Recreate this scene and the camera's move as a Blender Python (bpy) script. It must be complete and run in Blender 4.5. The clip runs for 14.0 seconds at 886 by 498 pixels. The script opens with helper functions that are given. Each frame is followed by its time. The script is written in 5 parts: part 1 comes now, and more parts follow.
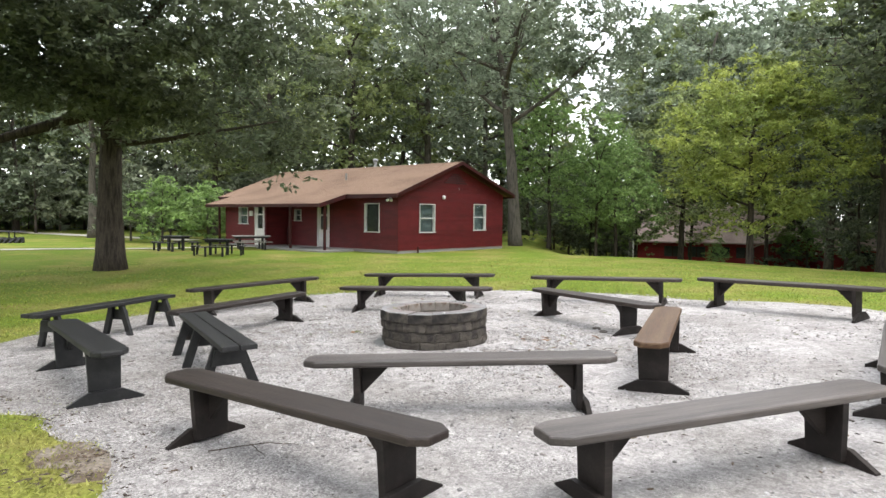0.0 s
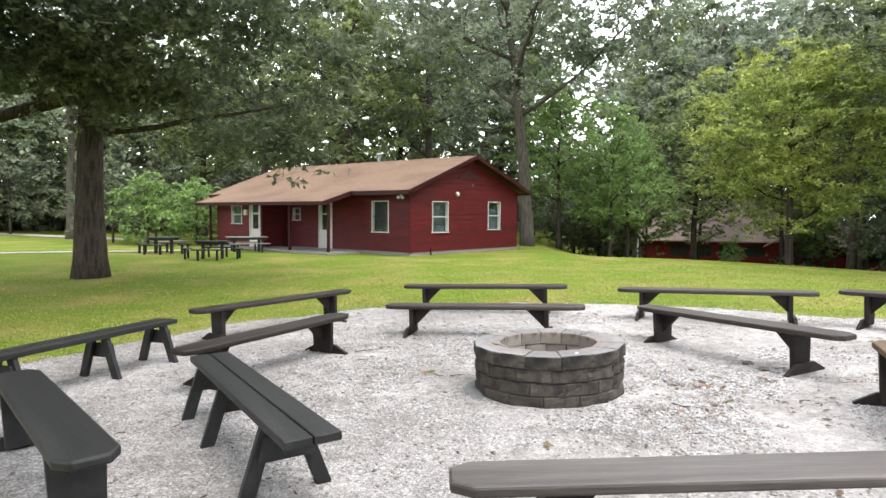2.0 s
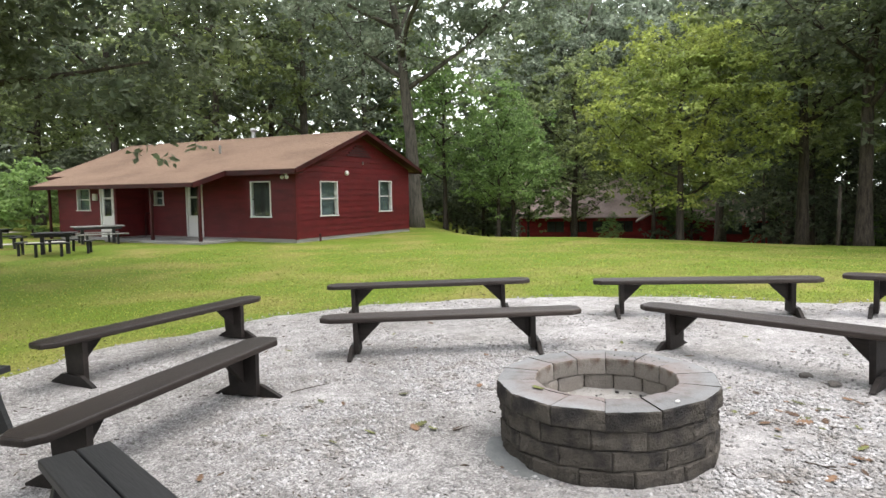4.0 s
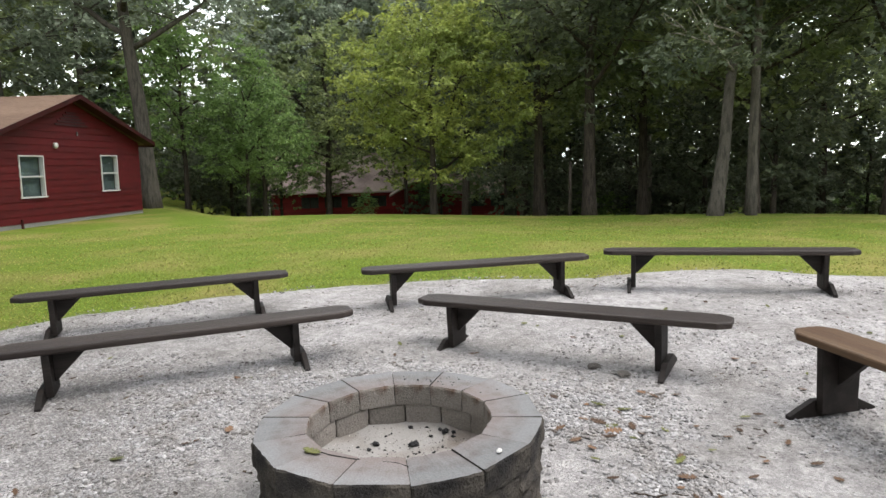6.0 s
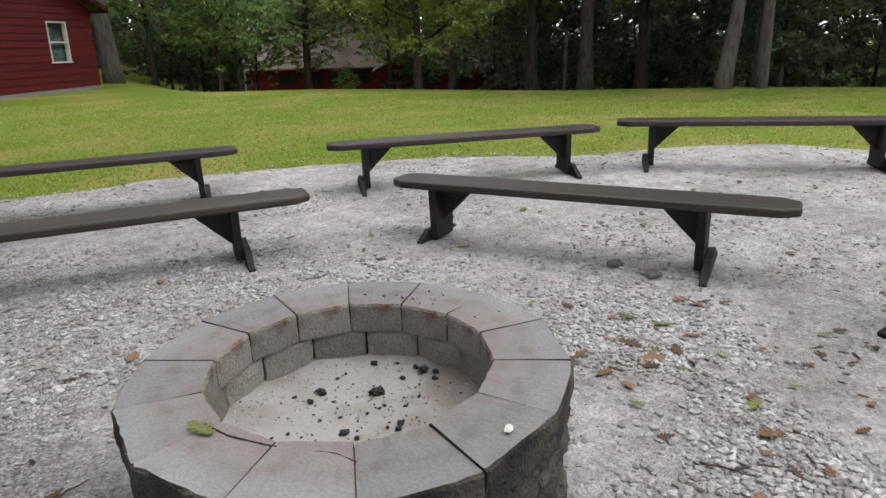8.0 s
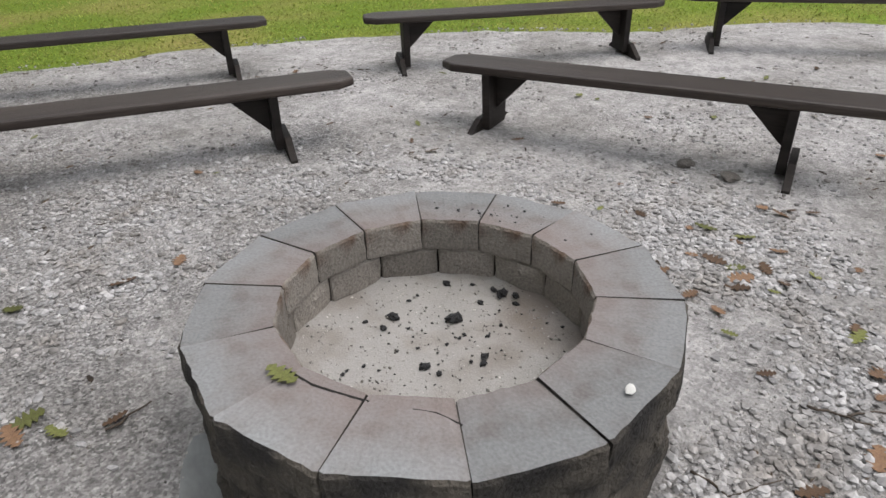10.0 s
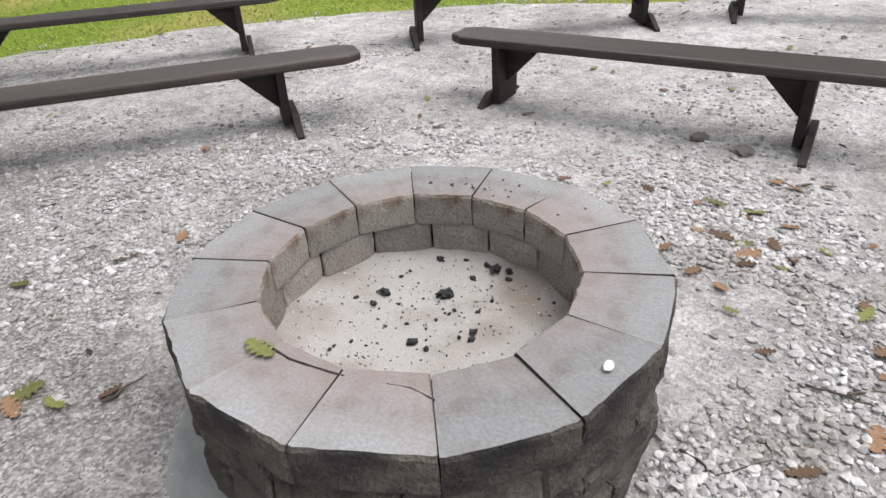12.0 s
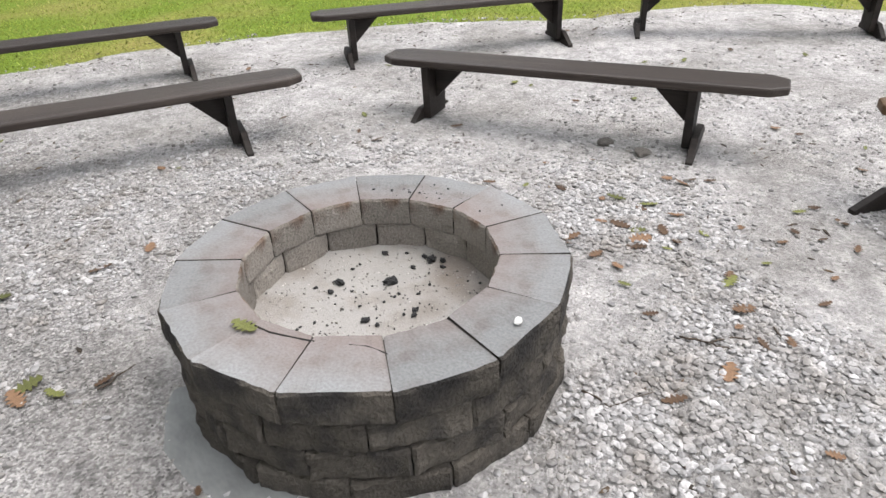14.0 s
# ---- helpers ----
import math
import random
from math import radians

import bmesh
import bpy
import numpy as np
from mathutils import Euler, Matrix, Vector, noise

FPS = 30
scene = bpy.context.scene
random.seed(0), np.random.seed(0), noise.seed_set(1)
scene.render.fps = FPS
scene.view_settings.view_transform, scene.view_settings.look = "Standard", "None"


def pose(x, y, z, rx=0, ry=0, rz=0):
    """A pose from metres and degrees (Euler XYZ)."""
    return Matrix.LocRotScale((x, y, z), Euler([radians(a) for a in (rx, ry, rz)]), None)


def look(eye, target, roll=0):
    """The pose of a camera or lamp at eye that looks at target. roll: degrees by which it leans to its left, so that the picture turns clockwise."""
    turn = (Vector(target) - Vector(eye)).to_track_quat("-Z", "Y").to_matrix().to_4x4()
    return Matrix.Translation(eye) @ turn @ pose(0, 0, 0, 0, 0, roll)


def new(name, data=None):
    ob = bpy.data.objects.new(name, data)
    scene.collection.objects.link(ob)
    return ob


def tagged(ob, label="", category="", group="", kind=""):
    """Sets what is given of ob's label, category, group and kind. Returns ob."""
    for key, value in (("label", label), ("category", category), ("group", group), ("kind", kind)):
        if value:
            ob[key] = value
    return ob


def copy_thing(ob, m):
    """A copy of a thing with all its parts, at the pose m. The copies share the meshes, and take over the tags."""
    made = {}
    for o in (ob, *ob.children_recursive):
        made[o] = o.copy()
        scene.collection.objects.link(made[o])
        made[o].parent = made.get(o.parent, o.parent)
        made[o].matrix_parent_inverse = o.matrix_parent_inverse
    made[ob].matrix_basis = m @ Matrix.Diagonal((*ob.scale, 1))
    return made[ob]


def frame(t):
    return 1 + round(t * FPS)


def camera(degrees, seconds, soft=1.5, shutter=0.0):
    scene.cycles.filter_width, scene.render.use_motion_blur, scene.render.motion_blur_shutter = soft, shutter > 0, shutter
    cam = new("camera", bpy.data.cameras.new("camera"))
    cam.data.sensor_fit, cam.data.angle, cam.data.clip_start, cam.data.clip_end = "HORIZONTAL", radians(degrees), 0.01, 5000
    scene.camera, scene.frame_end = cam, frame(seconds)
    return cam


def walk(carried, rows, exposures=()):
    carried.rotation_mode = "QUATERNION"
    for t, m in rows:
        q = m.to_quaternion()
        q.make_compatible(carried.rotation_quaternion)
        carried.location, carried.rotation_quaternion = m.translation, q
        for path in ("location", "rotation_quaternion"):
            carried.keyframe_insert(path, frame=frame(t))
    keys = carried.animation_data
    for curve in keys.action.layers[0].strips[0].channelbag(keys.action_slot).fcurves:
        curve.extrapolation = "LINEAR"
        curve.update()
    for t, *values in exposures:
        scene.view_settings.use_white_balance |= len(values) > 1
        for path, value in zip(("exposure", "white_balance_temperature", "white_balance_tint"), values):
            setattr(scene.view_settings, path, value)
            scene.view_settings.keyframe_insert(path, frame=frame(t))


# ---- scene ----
cam = camera(68.1, 14.0)
EXPOSURES = [(0.0, 0.06), (0.8, 0.14), (2.2, 0.3), (4.3, 0.0), (5.5, -0.25), (7.0, -0.45), (8.5, -0.68), (9.2, -0.74), (11.3, -0.24), (12.5, -0.06), (13.5, -0.02), (14.0, -0.08)]
PATH = [
    (0, (0.318, 0.594, 1.484), (0.239, 2.59, 1.387), -1.1),
    (0.5, (0.076, 1.179, 1.465), (-0.001, 3.175, 1.367), -1.3),
    (1, (-0.261, 1.673, 1.502), (-0.329, 3.67, 1.403), -1.3),
    (1.5, (-0.52, 2.216, 1.477), (-0.57, 4.213, 1.377), -1.4),
    (2, (-0.89, 2.8, 1.503), (-0.923, 4.797, 1.401), -1.3),
    (2.2, (-1.057, 2.942, 1.537), (-1.077, 4.939, 1.428), -1.2),
    (4.3, (-1.759, 5.013, 1.538), (-1.275, 6.945, 1.348), -2.1),
    (4.5, (-1.789, 5.125, 1.552), (-1.216, 7.031, 1.354), -1.9),
    (5, (-1.712, 5.453, 1.554), (-0.966, 7.295, 1.328), -2.1),
    (5.5, (-1.59, 5.663, 1.56), (-0.73, 7.451, 1.308), -2.2),
    (6, (-1.381, 5.839, 1.559), (-0.342, 7.525, 1.279), -2.3),
    (6.5, (-1.137, 6.038, 1.494), (-0.066, 7.699, 1.191), -2.4),
    (7, (-0.994, 6.307, 1.463), (0.08, 7.958, 1.112), -2.3),
    (7.5, (-0.876, 6.542, 1.405), (0.196, 8.183, 1.009), -2.2),
    (8, (-0.787, 6.738, 1.313), (0.229, 8.341, 0.682), -2.4),
    (8.5, (-0.833, 6.889, 1.323), (0.124, 8.441, 0.499), -2.4),
    (9, (-0.855, 7.019, 1.348), (0.062, 8.547, 0.441), -2.5),
    (9.2, (-0.847, 7.081, 1.364), (0.065, 8.598, 0.433), -2.2),
    (11.5, (-0.738, 7.063, 1.328), (0.064, 8.583, 0.306), -3.1),
    (12, (-0.712, 7.04, 1.331), (0.077, 8.556, 0.292), -3.3),
    (12.5, (-0.735, 7.013, 1.346), (0.055, 8.52, 0.294), -3.2),
    (13, (-0.836, 6.978, 1.389), (-0.036, 8.477, 0.334), -2.9),
    (13.5, (-0.903, 6.921, 1.439), (-0.087, 8.413, 0.387), -2.9),
    (14, (-0.894, 6.721, 1.49), (0.054, 8.153, 0.467), -3.0),
]
# The fire circle lies on ground that rises gently to the east: SITE tilts its level plan to that slope.
SITE = pose(0, 0, 0, 0, -1.694, 0)
walk(cam, [(t, SITE @ look(eye, target, roll)) for t, eye, target, roll in PATH], EXPOSURES)

# ---- world and light ----
world = bpy.data.worlds.new("overcast_sky")
scene.world = world
world.use_nodes = True
wn, wl = world.node_tree.nodes, world.node_tree.links
sky = wn.new("ShaderNodeTexSky")
sky.sky_type, sky.sun_disc = "NISHITA", False
sky.sun_elevation, sky.sun_rotation = radians(69), radians(120)
sky.dust_density, sky.air_density = 4.0, 1.0
veil = wn.new("ShaderNodeMix")
veil.data_type = "RGBA"
veil.inputs["Factor"].default_value = 0.72
veil.inputs["B"].default_value = (9.2, 9.3, 9.6, 1)
wl.new(sky.outputs[0], veil.inputs["A"])
wl.new(veil.outputs["Result"], wn["Background"].inputs["Color"])
wn["Background"].inputs["Strength"].default_value = 0.4
sun = new("sun", bpy.data.lights.new("sun", "SUN"))
sun.data.energy, sun.data.angle, sun.data.color = 1.9, radians(38), (1.0, 0.96, 0.9)
sun.matrix_world = look((0, 0, 60), (-19.5, 11.0, 0))

# ---- materials ----


def material(name, color, rough=0.8, scale=6.0, vary=0.25, fine=60.0, bump=0.3, metal=0.0, second=None, mix=(0.45, 0.65), per=None, stretch=(1, 1, 1), depth=0.02, spec=0.3):
    """A surface with variation at two scales: stains in a second colour, grain and relief; per: random tint by 'object' or 'island'."""
    m = bpy.data.materials.new(name)
    m.use_nodes = True
    n, l = m.node_tree.nodes, m.node_tree.links
    p = n["Principled BSDF"]
    p.inputs["Roughness"].default_value, p.inputs["Metallic"].default_value = rough, metal
    p.inputs["Specular IOR Level"].default_value = spec
    tc = n.new("ShaderNodeTexCoord")
    mp = n.new("ShaderNodeMapping")
    mp.inputs["Scale"].default_value = stretch
    l.new(tc.outputs["Object"], mp.inputs["Vector"])
    big, small = n.new("ShaderNodeTexNoise"), n.new("ShaderNodeTexNoise")
    big.inputs["Scale"].default_value, small.inputs["Scale"].default_value = scale, fine
    big.inputs["Detail"].default_value, small.inputs["Detail"].default_value = 5, 4
    for t in (big, small):
        l.new(mp.outputs[0], t.inputs["Vector"])
    ramp = n.new("ShaderNodeMapRange")
    ramp.inputs["From Min"].default_value, ramp.inputs["From Max"].default_value = mix
    l.new(big.outputs["Fac"], ramp.inputs["Value"])
    c1 = n.new("ShaderNodeMix")
    c1.data_type = "RGBA"
    c1.inputs["A"].default_value = (*color, 1)
    c1.inputs["B"].default_value = (*(second or [v * 0.6 for v in color]), 1)
    l.new(ramp.outputs[0], c1.inputs["Factor"])
    hsv = n.new("ShaderNodeHueSaturation")
    l.new(c1.outputs["Result"], hsv.inputs["Color"])
    val = n.new("ShaderNodeMapRange")
    val.inputs["From Min"].default_value, val.inputs["From Max"].default_value = 0.25, 0.75
    val.inputs["To Min"].default_value, val.inputs["To Max"].default_value = 1 - vary, 1 + vary
    l.new(small.outputs["Fac"], val.inputs["Value"])
    if per:
        info = n.new("ShaderNodeObjectInfo" if per == "object" else "ShaderNodeNewGeometry")
        rnd = n.new("ShaderNodeMapRange")
        rnd.inputs["To Min"].default_value, rnd.inputs["To Max"].default_value = 1 - vary, 1 + vary
        l.new(info.outputs["Random" if per == "object" else "Random Per Island"], rnd.inputs["Value"])
        mul = n.new("ShaderNodeMath")
        mul.operation = "MULTIPLY"
        l.new(val.outputs[0], mul.inputs[0])
        l.new(rnd.outputs[0], mul.inputs[1])
        l.new(mul.outputs[0], hsv.inputs["Value"])
    else:
        l.new(val.outputs[0], hsv.inputs["Value"])
    l.new(hsv.outputs[0], p.inputs["Base Color"])
    if bump:
        b = n.new("ShaderNodeBump")
        b.inputs["Strength"].default_value, b.inputs["Distance"].default_value = bump, depth
        l.new(small.outputs["Fac"], b.inputs["Height"])
        l.new(b.outputs[0], p.inputs["Normal"])
    return m


def leaf_material(name, color, second, glow=0.35, patch=0.35):
    """Foliage: each leaf has its own tint, and lets some light through."""
    m = material(name, color, 0.55, patch, 0.35, 3.0, 0, second=second, mix=(0.35, 0.65), per="island")
    n, l = m.node_tree.nodes, m.node_tree.links
    p, out = n["Principled BSDF"], n["Material Output"]
    tr, mx = n.new("ShaderNodeBsdfTranslucent"), n.new("ShaderNodeMixShader")
    source = p.inputs["Base Color"].links[0].from_socket
    l.new(source, tr.inputs["Color"])
    mx.inputs[0].default_value = glow
    l.new(p.outputs[0], mx.inputs[1])
    l.new(tr.outputs[0], mx.inputs[2])
    l.new(mx.outputs[0], out.inputs["Surface"])
    return m


def gravel_material():
    """Pale crushed stone and sand: voronoi pebbles of mixed greys over sandy patches."""
    m = material("gravel", (0.362, 0.348, 0.341), 0.92, 1.1, 0.3, 75, 0.0, second=(0.25, 0.238, 0.227), mix=(0.4, 0.66), spec=0.15)
    n, l = m.node_tree.nodes, m.node_tree.links
    p = n["Principled BSDF"]
    tc = n["Texture Coordinate"]
    base = p.inputs["Base Color"].links[0].from_socket
    v1, v2, nz = n.new("ShaderNodeTexVoronoi"), n.new("ShaderNodeTexVoronoi"), n.new("ShaderNodeTexNoise")
    v1.inputs["Scale"].default_value, v2.inputs["Scale"].default_value, nz.inputs["Scale"].default_value = 110, 95, 1.3
    nz.inputs["Detail"].default_value = 6
    for t in (v1, v2, nz):
        l.new(tc.outputs["Object"], t.inputs["Vector"])
    bw = n.new("ShaderNodeSeparateColor")
    l.new(v1.outputs["Color"], bw.inputs[0])
    tone = n.new("ShaderNodeMapRange")
    tone.inputs["To Min"].default_value, tone.inputs["To Max"].default_value = 0.42, 1.25
    l.new(bw.outputs[0], tone.inputs["Value"])
    patch = n.new("ShaderNodeMapRange")
    patch.inputs["From Min"].default_value, patch.inputs["From Max"].default_value = 0.42, 0.6
    sep, west = n.new("ShaderNodeSeparateXYZ"), n.new("ShaderNodeMath")
    l.new(tc.outputs["Object"], sep.inputs[0])
    west.operation = "MULTIPLY_ADD"
    west.inputs[1].default_value = -0.075
    l.new(sep.outputs["X"], west.inputs[0])
    l.new(nz.outputs["Fac"], west.inputs[2])
    l.new(west.outputs[0], patch.inputs["Value"])
    amount = n.new("ShaderNodeMix")
    amount.data_type = "FLOAT"
    amount.inputs["A"].default_value = 1.0
    l.new(patch.outputs[0], amount.inputs["Factor"])
    l.new(tone.outputs[0], amount.inputs["B"])
    hsv = n.new("ShaderNodeHueSaturation")
    l.new(base, hsv.inputs["Color"])
    l.new(amount.outputs[0], hsv.inputs["Value"])
    l.new(hsv.outputs[0], p.inputs["Base Color"])
    rub = n.new("ShaderNodeTexNoise")
    rub.inputs["Scale"].default_value, rub.inputs["Detail"].default_value, rub.inputs["Roughness"].default_value = 55, 8, 0.75
    l.new(tc.outputs["Object"], rub.inputs["Vector"])
    add = n.new("ShaderNodeMath")
    add.operation = "MULTIPLY_ADD"
    l.new(v2.outputs["Distance"], add.inputs[0])
    add.inputs[1].default_value = 0.35
    l.new(rub.outputs["Fac"], add.inputs[2])
    v3 = n.new("ShaderNodeTexVoronoi")
    v3.inputs["Scale"].default_value = 42
    l.new(tc.outputs["Object"], v3.inputs["Vector"])
    coarse, worn = n.new("ShaderNodeSeparateColor"), n.new("ShaderNodeTexNoise")
    l.new(v3.outputs["Color"], coarse.inputs[0])
    worn.inputs["Scale"].default_value, worn.inputs["Detail"].default_value, worn.inputs["Roughness"].default_value = 7, 9, 0.72
    l.new(tc.outputs["Object"], worn.inputs["Vector"])
    speck, stain, mul = n.new("ShaderNodeMapRange"), n.new("ShaderNodeMapRange"), n.new("ShaderNodeMath")
    speck.inputs["To Min"].default_value, speck.inputs["To Max"].default_value = 0.8, 1.16
    l.new(coarse.outputs[1], speck.inputs["Value"])
    stain.inputs["From Min"].default_value, stain.inputs["From Max"].default_value = 0.32, 0.62
    stain.inputs["To Min"].default_value, stain.inputs["To Max"].default_value = 0.74, 1.24
    l.new(worn.outputs["Fac"], stain.inputs["Value"])
    mul.operation = "MULTIPLY"
    l.new(speck.outputs[0], mul.inputs[0])
    l.new(stain.outputs[0], mul.inputs[1])
    tint = n.new("ShaderNodeHueSaturation")
    l.new(hsv.outputs[0], tint.inputs["Color"])
    l.new(mul.outputs[0], tint.inputs["Value"])
    l.new(tint.outputs[0], p.inputs["Base Color"])
    b = n.new("ShaderNodeBump")
    b.inputs["Strength"].default_value, b.inputs["Distance"].default_value = 1.0, 0.016
    l.new(add.outputs[0], b.inputs["Height"])
    l.new(b.outputs[0], p.inputs["Normal"])
    return m


def glass_material(name, tint, rough=0.03):
    m = bpy.data.materials.new(name)
    m.use_nodes = True
    p = m.node_tree.nodes["Principled BSDF"]
    p.inputs["Base Color"].default_value = (*tint, 1)
    p.inputs["Transmission Weight"].default_value, p.inputs["Roughness"].default_value, p.inputs["IOR"].default_value = 1.0, rough, 1.45
    return m


LAWN = material("lawn", (0.112, 0.16, 0.02), 0.95, 0.55, 0.45, 26, 0.9, second=(0.215, 0.19, 0.06), mix=(0.44, 0.72), depth=0.03, spec=0.1)
BLADE = leaf_material("grass_blade", (0.2, 0.275, 0.04), (0.315, 0.29, 0.1), 0.5, 0.7)
GRAVEL = gravel_material()
PEBBLE = material("pebble", (0.308, 0.3, 0.297), 0.88, 5, 0.36, 60, 0.35, second=(0.21, 0.195, 0.182), per="island", depth=0.003)
GRIT = material("stone_grit", (0.26, 0.245, 0.228), 0.9, 9, 0.6, 40, 0.2, second=(0.14, 0.127, 0.114), per="island", depth=0.004)
ROCK = material("field_stone", (0.128, 0.116, 0.104), 0.9, 9, 0.25, 60, 0.5, depth=0.01)
DARKWOOD = material("dark_stained_wood", (0.0105, 0.0078, 0.0066), 0.66, 3, 0.3, 40, 0.35, second=(0.019, 0.0145, 0.0125), stretch=(0.25, 3, 3), depth=0.004, per="object", spec=0.25)
SEATWOOD = material("weathered_seat_wood", (0.0155, 0.0108, 0.0092), 0.5, 2.2, 0.34, 30, 0.5, second=(0.035, 0.0265, 0.022), stretch=(0.2, 4, 4), depth=0.004, per="object", spec=0.3)
# Paler seat wood: the sky's glare on these tops is put into the colour.
GLARESEAT = material("glare_seat_wood", (0.03, 0.025, 0.022), 0.46, 2.0, 0.3, 30, 0.5, second=(0.07, 0.059, 0.053), stretch=(0.2, 4, 4), depth=0.004, per="object", spec=0.5)
BLACKWOOD = material("blackened_wood", (0.0126, 0.0126, 0.01295), 0.5, 3, 0.3, 40, 0.35, second=(0.021, 0.021, 0.021), stretch=(0.25, 3, 3), depth=0.004, spec=0.3)
BROWNWOOD = material("brown_worn_wood", (0.0684, 0.036, 0.01728), 0.55, 2.5, 0.3, 30, 0.4, second=(0.0972, 0.05904, 0.03096), stretch=(0.2, 4, 4), depth=0.004, spec=0.3)
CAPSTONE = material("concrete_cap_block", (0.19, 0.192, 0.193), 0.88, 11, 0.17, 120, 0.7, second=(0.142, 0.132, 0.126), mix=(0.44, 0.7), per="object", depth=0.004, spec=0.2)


def fire_stain(m, inner, outer):
    """Reddish heat stain that fades outwards over a cap block's top, uneven from block to block."""
    t = m.node_tree
    bsdf = t.nodes["Principled BSDF"]
    link = bsdf.inputs["Base Color"].links[0]
    base = link.from_socket
    co, sep, info = t.nodes.new("ShaderNodeTexCoord"), t.nodes.new("ShaderNodeSeparateXYZ"), t.nodes.new("ShaderNodeObjectInfo")
    t.links.new(co.outputs["Object"], sep.inputs[0])
    nz = t.nodes.new("ShaderNodeTexNoise")
    nz.inputs["Scale"].default_value, nz.inputs["Detail"].default_value = 9, 4
    t.links.new(co.outputs["Object"], nz.inputs["Vector"])
    wob = t.nodes.new("ShaderNodeMath")
    wob.operation = "MULTIPLY_ADD"
    wob.inputs[1].default_value = 0.16
    t.links.new(nz.outputs[0], wob.inputs[0])
    t.links.new(sep.outputs[0], wob.inputs[2])
    far = t.nodes.new("ShaderNodeMath")
    far.operation = "MULTIPLY_ADD"
    far.inputs[1].default_value = -0.11
    t.links.new(info.outputs["Random"], far.inputs[0])
    t.links.new(wob.outputs[0], far.inputs[2])
    span = t.nodes.new("ShaderNodeMapRange")
    span.inputs["From Min"].default_value, span.inputs["From Max"].default_value = inner, outer
    span.inputs["To Min"].default_value, span.inputs["To Max"].default_value = 0.6, 0.0
    t.links.new(far.outputs[0], span.inputs["Value"])
    mix = t.nodes.new("ShaderNodeMix")
    mix.data_type = "RGBA"
    t.links.new(span.outputs[0], mix.inputs[0])
    t.links.new(base, mix.inputs[6])
    mix.inputs[7].default_value = (0.165, 0.122, 0.108, 1)
    t.links.new(mix.outputs[2], bsdf.inputs["Base Color"])


fire_stain(CAPSTONE, 0.42, 0.61)
# Outside colour holds grime and shade; the paler inside colour holds brighter light.
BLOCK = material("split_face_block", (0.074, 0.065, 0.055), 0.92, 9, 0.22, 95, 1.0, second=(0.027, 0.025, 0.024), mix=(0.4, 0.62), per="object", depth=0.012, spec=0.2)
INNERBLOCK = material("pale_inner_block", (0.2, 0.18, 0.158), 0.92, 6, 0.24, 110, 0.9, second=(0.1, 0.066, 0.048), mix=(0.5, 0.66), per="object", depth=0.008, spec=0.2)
ASH = material("ash_and_sand", (0.285, 0.272, 0.257), 0.95, 4, 0.14, 220, 0.4, second=(0.19, 0.165, 0.143), mix=(0.46, 0.68), depth=0.008, spec=0.1)
CHARCOAL = material("charcoal", (0.012, 0.012, 0.013), 0.8, 30, 0.4, 120, 0.6, second=(0.05, 0.05, 0.05), depth=0.004)
REDWALL = material("red_painted_siding", (0.0819, 0.00585, 0.00741), 0.6, 1.4, 0.12, 25, 0.25, second=(0.06396, 0.00468, 0.00585), per="object", stretch=(1, 1, 4), depth=0.004, spec=0.3)
# Brighter copy of REDWALL: the far walls' light is put into their colour.
LITRED = material("lit_red_siding", (0.2, 0.014, 0.016), 0.6, 1.4, 0.15, 25, 0.25, second=(0.15, 0.011, 0.012), per="object", stretch=(1, 1, 4), depth=0.004, spec=0.3)
REDTRIM = material("dark_red_trim", (0.0375, 0.0045, 0.0045), 0.55, 2, 0.15, 30, 0.15)
ROOFING = material("tan_asphalt_shingle", (0.195, 0.1342, 0.0975), 0.95, 0.9, 0.12, 14, 0.5, second=(0.156, 0.1069, 0.078), stretch=(1, 0.5, 1), depth=0.02, spec=0.1)
ROOFGREY = material("faded_pink_shingle", (0.42, 0.33, 0.29), 0.95, 0.6, 0.2, 10, 0.4, second=(0.3, 0.235, 0.21), depth=0.02, spec=0.1)
WHITE = material("white_paint", (0.51, 0.5015, 0.4845), 0.5, 3, 0.06, 30, 0.1, second=(0.527, 0.5185, 0.4845))
BLIND = material("window_blind", (0.0975, 0.1275, 0.1275), 0.7, 3, 0.1, 20, 0.1, second=(0.075, 0.1013, 0.1013))
SCREEN = material("dark_insect_screen", (0.0375, 0.04125, 0.0375), 0.6, 3, 0.2, 60, 0.1)
CONCRETE = material("concrete", (0.208, 0.204, 0.192), 0.9, 2, 0.15, 40, 0.3, second=(0.2, 0.192, 0.176), depth=0.005)
PATHSAND = material("pale_path", (0.408, 0.3825, 0.34), 0.95, 1.2, 0.15, 20, 0.3, second=(0.306, 0.2805, 0.238))
BARK = material("oak_bark", (0.075, 0.062, 0.05), 0.95, 5, 0.35, 22, 0.9, second=(0.035, 0.03, 0.026), stretch=(3, 3, 0.5), depth=0.04, spec=0.1)
PALEBARK = material("pale_bark", (0.102, 0.0918, 0.0765), 0.95, 4, 0.3, 22, 0.8, second=(0.05525, 0.051, 0.0425), stretch=(3, 3, 0.5), depth=0.03, spec=0.1)
LEAF_OAK = leaf_material("oak_leaf", (0.25, 0.295, 0.118), (0.15, 0.19, 0.088), 0.45)
LEAF_GREY = leaf_material("grey_oak_leaf", (0.265, 0.305, 0.225), (0.17, 0.212, 0.145), 0.42)
LEAF_LIGHT = leaf_material("bright_leaf", (0.365, 0.405, 0.105), (0.215, 0.275, 0.078), 0.48)
